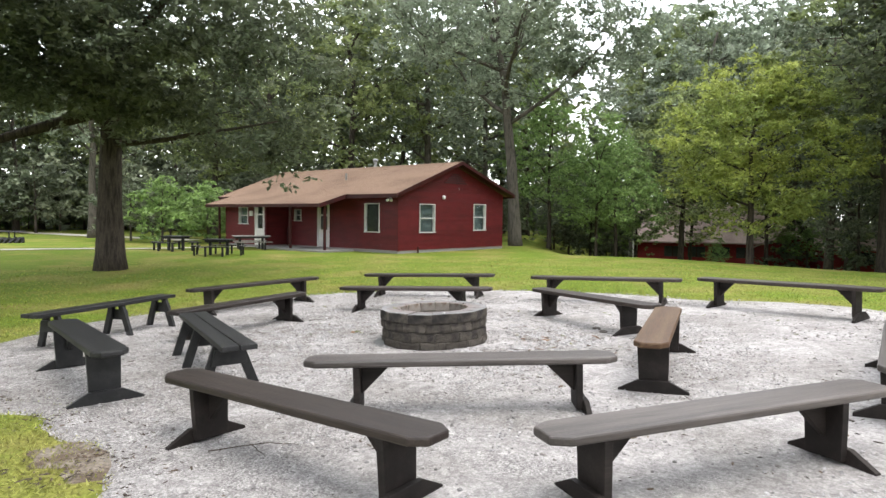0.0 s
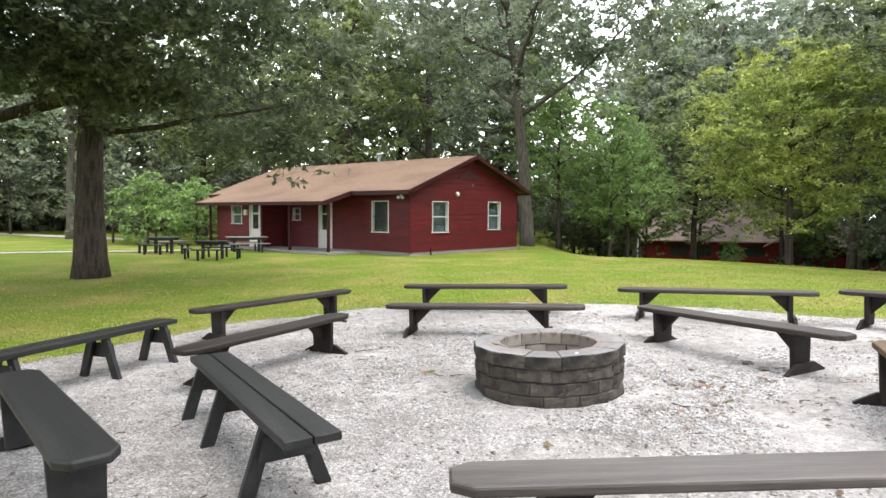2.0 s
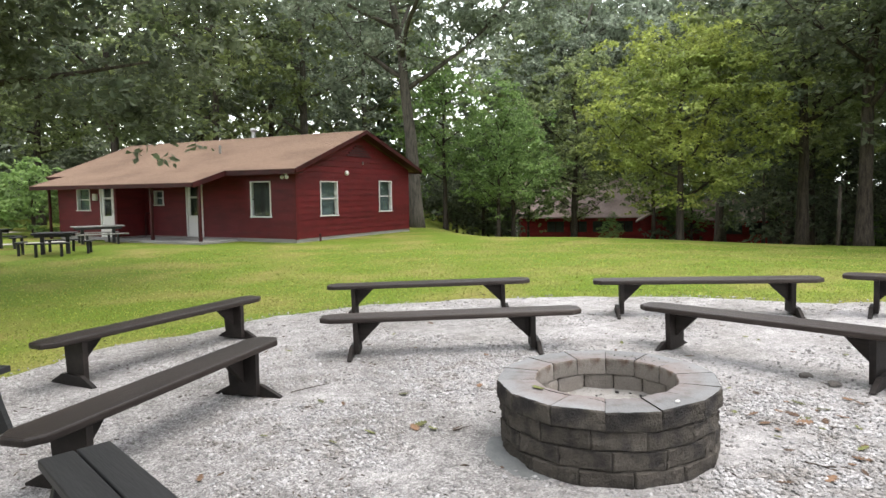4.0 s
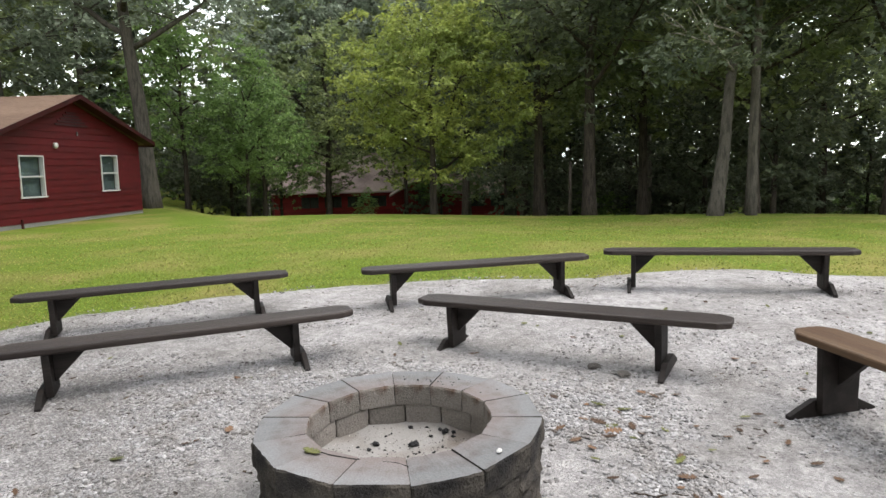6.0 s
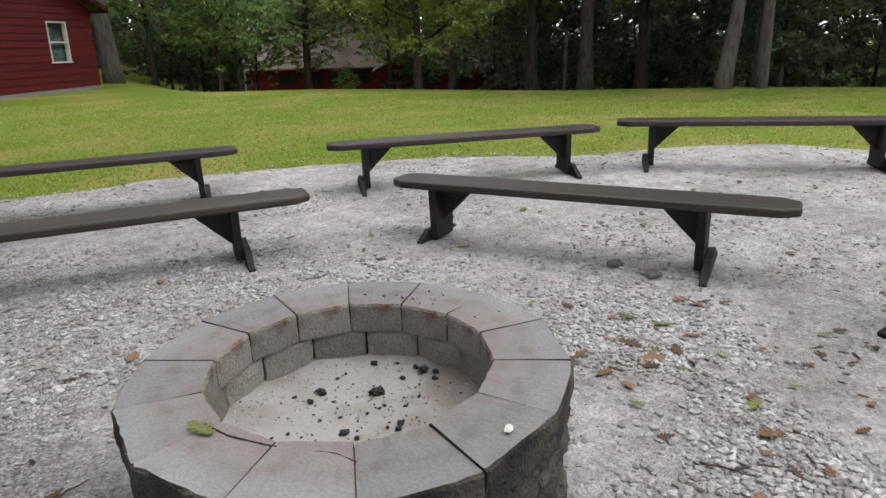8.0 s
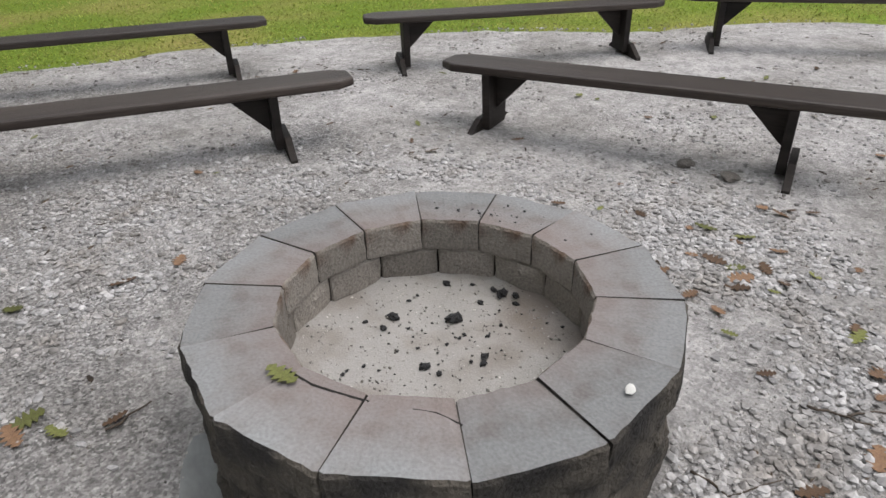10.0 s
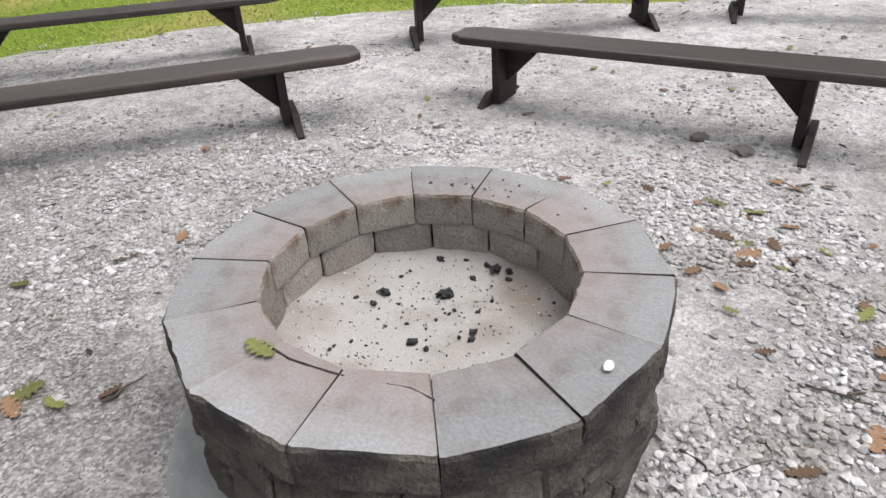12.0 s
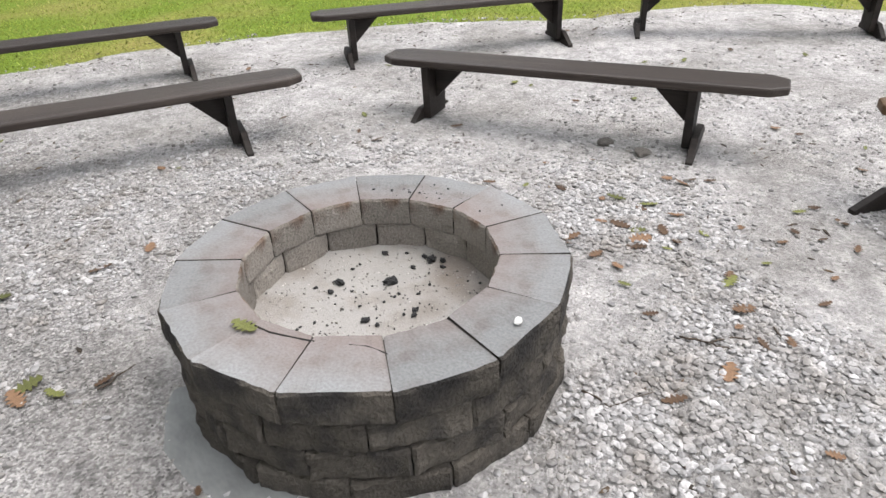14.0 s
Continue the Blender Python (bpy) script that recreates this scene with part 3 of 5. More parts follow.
coals = [lump_mesh("charcoal", CHARCOAL, s, 0.7, 2, 0.8) for s in range(3)]
PITM = pit.matrix_basis
for x, y, r in [(0.02, 8.447, 0.034), (-0.13, 8.55, 0.026), (-0.18, 8.52, 0.018), (0.1, 8.62, 0.02), (0.13, 8.47, 0.016), (-0.16, 8.31, 0.022), (0.0, 8.26, 0.02), (-0.02, 8.235, 0.016), (-0.14, 8.27, 0.014), (0.2, 8.5, 0.018), (0.24, 8.44, 0.02), (0.22, 8.41, 0.016), (-0.21, 8.58, 0.012), (0.06, 8.33, 0.011), (-0.06, 8.36, 0.009), (0.12, 8.35, 0.01), (-0.3, 8.4, 0.01), (0.16, 8.56, 0.011), (0.21, 8.47, 0.03), (-0.05, 8.6, 0.011)] + [(PIT[0] + random.gauss(0.03, 0.15), PIT[1] + random.gauss(0.02, 0.15), 0.004 + 0.006 * random.random() ** 3) for i in range(80)]:
    p = PITM.inverted() @ site_point(x, y)
    ob = tagged(new("charcoal", coals[random.randrange(3)]), "black charcoal lump lying in the ash", "charcoal", "charcoal lumps in the pit")
    ob.matrix_basis = PITM @ pose(p.x, p.y, ash_z(p.x, p.y) + r * 0.35, 0, 0, random.uniform(0, 360)) @ Matrix.Diagonal((r * 0.72, r * 0.52, r * 0.55, 1))

for i in range(34):
    q, k = radians(random.gauss(38, 13)), random.uniform(0.425, 0.56)
    r = 0.002 + 0.005 * random.random() ** 2
    ob = tagged(new("charcoal", coals[i % 3]), "small charcoal crumb on the pit's rim", "charcoal", "charcoal lumps in the pit")
    ob.matrix_basis = SITE @ pose(PIT[0] + k * math.cos(q), PIT[1] + k * math.sin(q), 0.421 + r * 0.3, 0, 0, random.uniform(0, 360)) @ Matrix.Diagonal((r, r * 0.7, r * 0.6, 1))

# ---- main cabin ----
CABIN = pose(-2.486, 26.287, 0.0, 0, 0, 51.7)
WIDE, LONG, WALLTOP, RIDGE, RISE = 7.05, 12.0, 2.3, 3.71, 0.2
cabin = thing("cabin", "single-storey red wooden cabin with tan shingle roof", "cabin", CABIN)


def cells(a0, a1, z0, z1, holes):
    """Rectangles (a0, a1, z0, z1) left of a wall once its openings are cut out."""
    cuts = sorted({a0, a1, *[h[0] for h in holes], *[h[1] for h in holes]})
    out = []
    for p, q in zip(cuts, cuts[1:]):
        if q <= a0 or p >= a1 or q - p < 1e-4:
            continue
        zs = [(z0, z1)]
        for h in holes:
            if h[0] <= p + 1e-5 and h[1] >= q - 1e-5:
                nxt = []
                for s, t in zs:
                    if h[2] > s:
                        nxt.append((s, min(t, h[2])))
                    if h[3] < t:
                        nxt.append((max(s, h[3]), t))
                zs = [v for v in nxt if v[1] - v[0] > 1e-4]
        out += [(p, q, s, t) for s, t in zs]
    return out


def wall(parent, name, along, at, out, a0, a1, z0, z1, holes, thick=0.12, gable=None, course=0.2, paint=REDWALL, rise=0.0):
    """A wall along 'x' or 'y' at the other coordinate, facing 'out' (+1 or -1), with lapped boards as pieces and holes cut through."""
    def solid(b0, b1, s, t, d0, d1):
        return (b0, b1, min(d0, d1), max(d0, d1), s, t) if along == "x" else (min(d0, d1), max(d0, d1), b0, b1, s, t)
    pieces = []
    for b0, b1, s, t in cells(a0, a1, z0, z1, holes):
        x0, x1, y0, y1, q0, q1 = solid(b0, b1, s, t, at, at - out * thick)
        v = [(x, y, z) for x in (x0, x1) for y in (y0, y1) for z in (q0, q1)]
        pieces.append((v, [(0, 1, 3, 2), (4, 6, 7, 5), (0, 4, 5, 1), (2, 3, 7, 6), (0, 2, 6, 4), (1, 5, 7, 3)]))
    if gable:
        mid, top = (a0 + a1) / 2, gable
        tri = [(a0, z1), (a1, z1), (a1, z1 + rise + 0.001), (mid, top)]
        v = [((a, d, z) if along == "x" else (d, a, z)) for d in (at, at - out * thick) for a, z in tri]
        pieces.append((v, [(0, 1, 2, 3), (7, 6, 5, 4), (0, 4, 5, 1), (1, 5, 6, 2), (2, 6, 7, 3), (3, 7, 4, 0)]))
    core = put(name, mesh(name, *join(pieces), paint), parent)
    z = z0
    end = gable or z1
    while z < end - 0.03:
        t = min(z + course, end)
        if z >= z1 - 0.01:
            k = (z - z1) / (end - z1)
            k2 = min(0.985, (t - z1) / (end - z1))
            mid, half = (a0 + a1) / 2, (a1 - a0) / 2
            r1, r2 = [mid + half * (1 - max(0.0, (h - z1 - rise) / (end - z1 - rise))) for h in (z, z1 + k2 * (end - z1))]
            spans = [(mid - half * (1 - k), r1, z, t, half * (k2 - k), r1 - r2)]
        else:
            spans = [(b0, b1, s, q, 0, 0) for b0, b1, s, q in cells(a0, a1, z, min(t, z1), [h for h in holes if h[3] > z and h[2] < min(t, z1)])]
            t = min(t, z1)
        for b0, b1, s, q, cut, cut1 in spans:
            lo, hi, back = at + out * 0.026, at + out * 0.008, at + out * 0.001
            prof = [(b0, s + 0.004, lo), (b1, s + 0.004, lo), (b1 - cut1, q, hi), (b0 + cut, q, hi), (b0, s + 0.004, back), (b1, s + 0.004, back), (b1 - cut1, q, back), (b0 + cut, q, back)]
            v = [((a, d, zz) if along == "x" else (d, a, zz)) for a, zz, d in prof]
            f = [(0, 1, 2, 3), (5, 4, 7, 6), (0, 4, 5, 1), (3, 2, 6, 7), (0, 3, 7, 4), (1, 5, 6, 2)]
            if (along == "x") == (out > 0):
                f = [q2[::-1] for q2 in f]
            put("siding_board", mesh("siding_board", v, f, paint), core)
        z = t
    return core


def window(parent, along, at, out, a0, a1, z0, z1, screen=False):
    """A double-hung window: white frame, two sashes, panes and a drawn blind behind."""
    def bx(name, par, b0, b1, s, t, d0, d1, mat, label=""):
        d0, d1 = at + out * d0, at + out * d1
        lo, hi = min(d0, d1), max(d0, d1)
        args = (b0, b1, lo, hi, s, t) if along == "x" else (lo, hi, b0, b1, s, t)
        return boxp(name, par, *args, mat, 0.003, label)
    w = 0.036
    rim = bx("window", parent, a0, a1, z1 - w, z1, -0.1, 0.045, WHITE, "white-framed double-hung window")
    bx("window_sill", rim, a0 - 0.03, a1 + 0.03, z0 - 0.01, z0 + w - 0.01, -0.1, 0.065, WHITE)
    for b in (a0, a1 - w):
        bx("window_frame", rim, b, b + w, z0 + w, z1 - w, -0.1, 0.045, WHITE)
    mid = (z0 + z1) / 2
    bx("meeting_rail", rim, a0 + w, a1 - w, mid - 0.02, mid + 0.02, -0.06, 0.0, SCREEN if screen else WHITE)
    for s, t in ((z0 + w, mid - 0.02), (mid + 0.02, z1 - w)):
        pane = bx("pane", rim, a0 + w, a1 - w, s, t, -0.045, -0.035, GLASS)
        pane.visible_shadow = False
    bx("blind", rim, a0 + w * 0.5, a1 - w * 0.5, z0 + 0.02, z1 - 0.02, -0.16, -0.13, SCREEN if screen else BLIND, "drawn blind behind the glass")


gable_holes = [(1.22, 2.18, 0.82, 2.0), (4.8, 5.7, 0.88, 2.06)]
front_holes = [(1.02, 1.9, 0.82, 2.0), (4.13, 4.95, 0.1, 2.08), (6.1, 6.6, 1.22, 1.75)]
wing_holes = [(7.2, 7.95, 0.1, 2.0), (8.5, 9.25, 1.05, 1.85)]
wall(cabin, "gable_wall", "x", 0.0, -1, 0.0, WIDE, 0.12, WALLTOP, gable_holes, gable=RIDGE - 0.06, rise=RISE)
wall(cabin, "front_wall", "y", 0.0, -1, 0.0, LONG, 0.12, WALLTOP, front_holes)
wall(cabin, "back_wall", "y", WIDE, 1, 0.0, LONG, 0.12, WALLTOP + RISE, [])
wall(cabin, "far_gable_wall", "x", LONG, 1, 0.0, WIDE, 0.12, WALLTOP, [], gable=RIDGE - 0.06, rise=RISE)
wall(cabin, "wing_wall", "y", -1.2, -1, 7.1, 10.4, 0.12, 2.12, wing_holes)
wall(cabin, "wing_side_wall", "x", 7.1, -1, -1.2, -0.03, 0.12, 2.12, [])
wall(cabin, "wing_end_wall", "x", 10.4, 1, -1.2, -0.03, 0.12, 2.12, [])
window(cabin, "x", 0.0, -1, *gable_holes[0])
window(cabin, "x", 0.0, -1, *gable_holes[1])
window(cabin, "y", 0.0, -1, *front_holes[0], screen=True)
window(cabin, "y", 0.0, -1, *front_holes[2])
window(cabin, "y", -1.2, -1, *wing_holes[1])
put("corner_board", box_mesh("corner_board", -0.03, 0.05, -0.03, 0.05, 0.1, 2.3, REDWALL, 0.004), cabin)


def cabin_door(a0, a1, at, z1):
    frame_ = boxp("door_frame", cabin, at - 0.04, at + 0.08, a0, a0 + 0.06, 0.1, z1, WHITE, 0.003, "white door frame")
    boxp("door_jamb", frame_, at - 0.04, at + 0.08, a1 - 0.06, a1, 0.1, z1, WHITE, 0.003)
    boxp("door_head", frame_, at - 0.04, at + 0.08, a0 + 0.06, a1 - 0.06, z1 - 0.06, z1, WHITE, 0.003)
    d = boxp("door", cabin, at + 0.0, at + 0.045, a0 + 0.065, a1 - 0.065, 0.11, 0.86, WHITE, 0.003, "white half-glazed door")
    for s, t in ((a0 + 0.065, a0 + 0.17), (a1 - 0.17, a1 - 0.065)):
        boxp("stile", d, at + 0.0, at + 0.045, s, t, 0.861, z1 - 0.061, WHITE, 0.003)
    boxp("rail", d, at + 0.0, at + 0.045, a0 + 0.171, a1 - 0.171, 1.46, 1.53, WHITE, 0.003)
    boxp("rail", d, at + 0.0, at + 0.045, a0 + 0.171, a1 - 0.171, z1 - 0.16, z1 - 0.061, WHITE, 0.003)
    for s, t in ((0.862, 1.459), (1.531, z1 - 0.161)):
        p = boxp("pane", d, at + 0.015, at + 0.022, a0 + 0.171, a1 - 0.171, s, t, GLASS)
        p.visible_shadow = False
        boxp("screen", d, at + 0.05, at + 0.056, a0 + 0.15, a1 - 0.15, s, t, SCREEN)
    boxp("handle", d, at - 0.045, at - 0.002, a0 + 0.1, a0 + 0.12, 0.96, 1.07, METAL, 0.004, "metal door handle")


cabin_door(4.13, 4.95, 0.0, 2.08)
cabin_door(7.2, 7.95, -1.2, 2.0)

ROOF_T = 0.09


def roof_slab(name, pts, mat, label=""):
    """A sloping slab over four corners (x, y, z), given thickness downwards."""
    v = [*pts, *[(x, y, z - ROOF_T) for x, y, z in pts]]
    f = [(0, 1, 2, 3), (7, 6, 5, 4), (0, 4, 5, 1), (1, 5, 6, 2), (2, 6, 7, 3), (3, 7, 4, 0)]
    return put(name, mesh(name, v, f, mat), cabin, None, label)


E0, E1, Y0, Y1 = -0.42, WIDE + 0.46, -0.36, LONG + 0.36
EZ, EB, RZ, MX = 2.36, 2.54, 3.84, WIDE / 2
front = roof_slab("roof_slope", [(E0, Y0, EZ), (E0, Y1, EZ), (MX, Y1, RZ), (MX, Y0, RZ)], ROOFING, "tan shingle roof slope")
back = roof_slab("roof_slope", [(MX + 0.001, Y0, RZ), (MX + 0.001, Y1, RZ), (E1, Y1, EB), (E1, Y0, EB)], ROOFING)
PX, PZ, PY0, PY1 = -1.78, 1.96, 2.62, 11.2
porch = roof_slab("porch_roof", [(PX, PY0, PZ), (PX, PY1, PZ), (E0 - 0.003, PY1, EZ - 0.004), (E0 - 0.003, PY0, EZ - 0.004)], ROOFING, "tan shingle porch roof")


def shingle_rows(slab, x0, z0, x1, z1, y0, y1, count):
    """Thin overlapping courses on a slope from its eave (x0, z0) to its ridge."""
    nx, nz = (z0 - z1), (x1 - x0)
    k = math.hypot(nx, nz)
    nx, nz = nx / k, abs(nz) / k
    for i in range(count):
        a, b = i / count, (i + 1) / count
        p, q = (x0 + (x1 - x0) * a, z0 + (z1 - z0) * a), (x0 + (x1 - x0) * b, z0 + (z1 - z0) * b)
        lift = 0.007
        v = [(p[0] + nx * 0.002, y0, p[1] + nz * 0.002), (p[0] + nx * 0.002, y1, p[1] + nz * 0.002), (p[0] + nx * lift, y0, p[1] + nz * lift), (p[0] + nx * lift, y1, p[1] + nz * lift), (q[0] + nx * 0.003, y0, q[1] + nz * 0.003), (q[0] + nx * 0.003, y1, q[1] + nz * 0.003)]
        put("shingle_course", mesh("shingle_course", v, [(0, 1, 3, 2), (2, 3, 5, 4), (0, 2, 4), (1, 5, 3)], ROOFING), slab)


shingle_rows(front, E0, EZ, MX, RZ, Y0, Y1, 28)
shingle_rows(porch, PX, PZ, E0, EZ, PY0, PY1, 10)


def board_between(name, p, q, drop, thick, along, mat):
    """A fascia board hung under the line p to q; thick is its depth along x or y."""
    dx, dy = (thick, 0) if along == "x" else (0, thick)
    v = []
    for ox, oy in ((0, 0), (dx, dy)):
        v += [(p[0] + ox, p[1] + oy, p[2] - drop), (q[0] + ox, q[1] + oy, q[2] - drop), (q[0] + ox, q[1] + oy, q[2]), (p[0] + ox, p[1] + oy, p[2])]
    f = [(0, 1, 2, 3), (7, 6, 5, 4), (0, 4, 5, 1), (1, 5, 6, 2), (2, 6, 7, 3), (3, 7, 4, 0)]
    put(name, mesh(name, v, f, mat), cabin, None, "dark red fascia board")


for ex, ez in ((E0, EZ), (E1, EB)):
    board_between("fascia", (ex, Y0 - 0.032, ez + 0.012), (MX, Y0 - 0.032, RZ + 0.012), 0.14, 0.03, "y", REDTRIM)
    board_between("fascia", (ex, Y1 + 0.002, ez + 0.012), (MX, Y1 + 0.002, RZ + 0.012), 0.14, 0.03, "y", REDTRIM)
board_between("fascia", (E0 - 0.028, Y0, EZ - 0.012), (E0 - 0.028, PY0 - 0.04, EZ - 0.012), 0.15, 0.025, "x", REDTRIM)
board_between("fascia", (E0 - 0.028, PY1 + 0.04, EZ - 0.012), (E0 - 0.028, Y1, EZ - 0.012), 0.15, 0.025, "x", REDTRIM)
board_between("fascia", (E1 + 0.003, Y0, EB - 0.012), (E1 + 0.003, Y1, EB - 0.012), 0.15, 0.025, "x", REDTRIM)
board_between("fascia", (PX - 0.028, PY0, PZ - 0.012), (PX - 0.028, PY1, PZ - 0.012), 0.13, 0.025, "x", REDTRIM)
board_between("fascia", (PX, PY0 - 0.033, PZ + 0.01), (E0, PY0 - 0.033, EZ + 0.01), 0.17, 0.03, "y", REDTRIM)
board_between("fascia", (PX, PY1 + 0.003, PZ + 0.01), (E0, PY1 + 0.003, EZ + 0.01), 0.17, 0.03, "y", REDTRIM)
for ex, ez in ((E0, EZ), (E1, EB)):
    for ya, yb in ((Y0 + 0.002, -0.03), (LONG + 0.03, Y1 - 0.002)):
        drop = ROOF_T + 0.006
        quad = [(ex, ya, ez - drop), (ex, yb, ez - drop), (MX, yb, RZ - drop), (MX, ya, RZ - drop)]
        put("rake_soffit", mesh("rake_soffit", [*quad, *[(x, y, z - 0.012) for x, y, z in quad]], [(0, 1, 2, 3), (7, 6, 5, 4), (0, 4, 5, 1), (1, 5, 6, 2), (2, 6, 7, 3), (3, 7, 4, 0)], REDTRIM), cabin)
soffit = [(E0, Y0, 2.245), (E0, Y1, 2.245), (0.0, Y1, 2.245), (0.0, Y0, 2.245)]
put("soffit", mesh("soffit", [*soffit, *[(x, y, z - 0.015) for x, y, z in soffit]], [(0, 1, 2, 3), (7, 6, 5, 4), (0, 4, 5, 1), (2, 6, 7, 3), (1, 5, 6, 2), (3, 7, 4, 0)], REDTRIM), cabin)
for y in (2.72, 4.98):
    boxp("porch_post", cabin, -1.45, -1.36, y, y + 0.09, 0.06, 2.0, REDTRIM, 0.004, "dark red porch post")
boxp("porch_post", cabin, -1.5, -1.42, 10.5, 10.58, 0.0, 1.98, REDTRIM, 0.004)
boxp("porch_beam", cabin, -1.47, -1.34, PY0 + 0.02, 7.0, 1.93, 2.03, REDTRIM, 0.004)
boxp("porch_slab", cabin, -1.75, -0.13, 2.4, 7.05, -0.25, 0.075, CONCRETE, 0.01, "grey concrete porch slab")
boxp("foundation", cabin, -0.02, WIDE + 0.02, -0.012, LONG, -0.35, 0.118, CONCRETE, 0.0, "grey concrete foundation")
boxp("wing_foundation", cabin, -1.21, -0.03, 7.11, 10.39, -0.35, 0.118, CONCRETE)
louver = thing("gable_vent", "", "", None)
louver.parent = cabin
for i in range(5):
    w = 0.75 - 0.13 * i
    put("louver_slat", prism("louver_slat", [(-0.045, 2.9 + i * 0.09), (-0.03, 2.9 + i * 0.09), (-0.012, 2.97 + i * 0.09), (-0.03, 2.97 + i * 0.09)], MX - w, MX + w, REDTRIM, "x"), louver, None)


def disc(name, parent, axis, centre, r, thick, mat, sides=16, label=""):
    """A short round body with a dome, facing along axis."""
    rows_ = [(r, 0.0), (r, thick * 0.6), (r * 0.8, thick * 0.9), (r * 0.4, thick)]
    verts, faces = [], []
    a = Vector(axis).normalized()
    u = a.orthogonal().normalized()
    w = a.cross(u)
    for rr, h in rows_:
        for k in range(sides):
            q = 2 * math.pi * k / sides
            verts.append(Vector(centre) + a * h + (u * math.cos(q) + w * math.sin(q)) * rr)
    for i in range(3):
        for k in range(sides):
            faces.append((i * sides + k, i * sides + (k + 1) % sides, (i + 1) * sides + (k + 1) % sides, (i + 1) * sides + k))
    faces.append(tuple(3 * sides + k for k in range(sides)))
    faces.append(tuple(range(sides))[::-1])
    return put(name, mesh(name, verts, faces, mat, True), parent, None, label)


wall_lamp = disc("wall_lamp", cabin, (0, -1, 0), (2.7, -0.03, 2.3), 0.085, 0.08, WHITE, label="round white wall lamp")
flood = boxp("floodlight", cabin, -0.3, -0.22, 0.12, 0.2, 2.14, 2.23, WHITE, 0.01, "white twin floodlight under the eave")
disc("lamp_head", flood, (-0.6, -0.6, -0.5), (-0.29, 0.1, 2.12), 0.06, 0.09, WHITE)
disc("lamp_head", flood, (-0.8, 0.3, -0.4), (-0.3, 0.24, 2.12), 0.06, 0.09, WHITE)
put("sign_plate", box_mesh("sign_plate", 3.72, 3.76, -0.04, -0.027, 2.62, 2.75, GREYBOX, 0.002), cabin)
flue = put("flue", mesh("flue", *tube([(4.1, 5.6, 3.3), (4.1, 5.6, 4.16)], [0.08, 0.08], 12), METAL), cabin, None, "galvanised flue pipe")
disc("flue_cap", flue, (0, 0, 1), (4.1, 5.6, 4.16), 0.13, 0.14, METAL)
put("vent_pipe", mesh("vent_pipe", *tube([(1.6, 4.9, 3.05), (1.6, 4.9, 3.42)], [0.05, 0.05], 10), CONCRETE), cabin, None, "short grey vent pipe")
boxp("meter_box", cabin, -0.13, -0.03, 7.2, 7.5, 1.28, 1.6, GREYBOX, 0.008, "grey meter box on the porch wall")
put("water_pipe", mesh("water_pipe", *tube([(-0.12, 7.0, 0.1), (-0.12, 7.0, 0.85), (-0.14, 6.9, 0.95), (-0.14, 6.75, 0.93)], [0.025] * 4, 8), REDTRIM), cabin)
boxp("letter_box", cabin, -1.32, -1.23, 8.06, 8.26, 1.42, 1.66, WHITE, 0.008, "white letter box beside the door")
put("stake", box_mesh("stake", 0.95, 1.01, -0.2, -0.15, -0.2, 0.26, REDTRIM, 0.004), cabin)

# ---- far cabin below the crest ----
far = thing("far_cabin", "red wooden cabin with faded shingle roof below the crest", "cabin", pose(14.8, 58.5, -2.75, 0, 0, -16))


def far_roof(parent, x0, x1, y0, y1, ze, zr):
    ym = (y0 + y1) / 2
    for a, b in ((y0, ym), (y1, ym + 0.002)):
        v = [(x0, a, ze), (x1, a, ze), (x1, b, zr), (x0, b, zr)]
        v += [(x, y, z - 0.1) for x, y, z in v]
        put("roof_slope", mesh("roof_slope", v, [(0, 1, 2, 3), (7, 6, 5, 4), (0, 4, 5, 1), (1, 5, 6, 2), (2, 6, 7, 3), (3, 7, 4, 0)], ROOFGREY), parent)


def plain_walls(parent, x0, x1, y0, y1, z1, ridge, end):
    wins = [(x0 + 2.2 + 1.9 * i, x0 + 3.6 + 1.9 * i, 1.0, 1.9) for i in range(int((x1 - x0 - 3) / 1.9))]
    core = wall(parent, "wall", "x", y0, -1, x0, x1, 0, z1, wins, course=0.25, paint=LITRED)
    for h in wins:
        w = boxp("window", core, h[0], h[1], y0 + 0.03, y0 + 0.06, h[2], h[3], SCREEN, 0, "dark screened window")
        boxp("window_frame", w, (h[0] + h[1]) / 2 - 0.03, (h[0] + h[1]) / 2 + 0.03, y0 - 0.03, y0 + 0.02, h[2], h[3], REDTRIM)
    for x in (x0, x1 - 0.12):
        ym = (y0 + y1) / 2
        pr = prism("end_wall", [(y0 + 0.1, 0), (y1, 0), (y1, z1), (ym, ridge - 0.1), (y0 + 0.1, z1)], x, x + 0.12, LITRED, "x")
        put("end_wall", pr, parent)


plain_walls(far, 0.3, 12.5, 0, 7, 2.25, 5.3, True)
far_roof(far, -0.1, 12.9, -0.6, 7.6, 2.3, 5.6)
boxp("chimney", far, -0.55, 0.05, 2.6, 3.5, 0, 6.1, ROCK, 0.02, "stone chimney")
boxp("downspout", far, -0.12, 0.0, -0.66, -0.56, 0, 2.3, WHITE, 0.01, "white downspout")
annex = thing("far_cabin", "red cabin annex with low gable below the crest", "cabin", pose(27.5, 52.5, -2.8, 0, 0, -30))
plain_walls(annex, 0, 7, 0, 5, 2.1, 3.6, True)
far_roof(annex, -0.4, 7.4, -0.5, 5.5, 2.15, 3.75)
shed = thing("far_shed", "small red shed with gabled roof among trees", "shed", pose(24.6, 47.0, -2.6, 0, 0, 62))
plain_walls(shed, 0, 4, 0, 4, 2.0, 3.1, True)
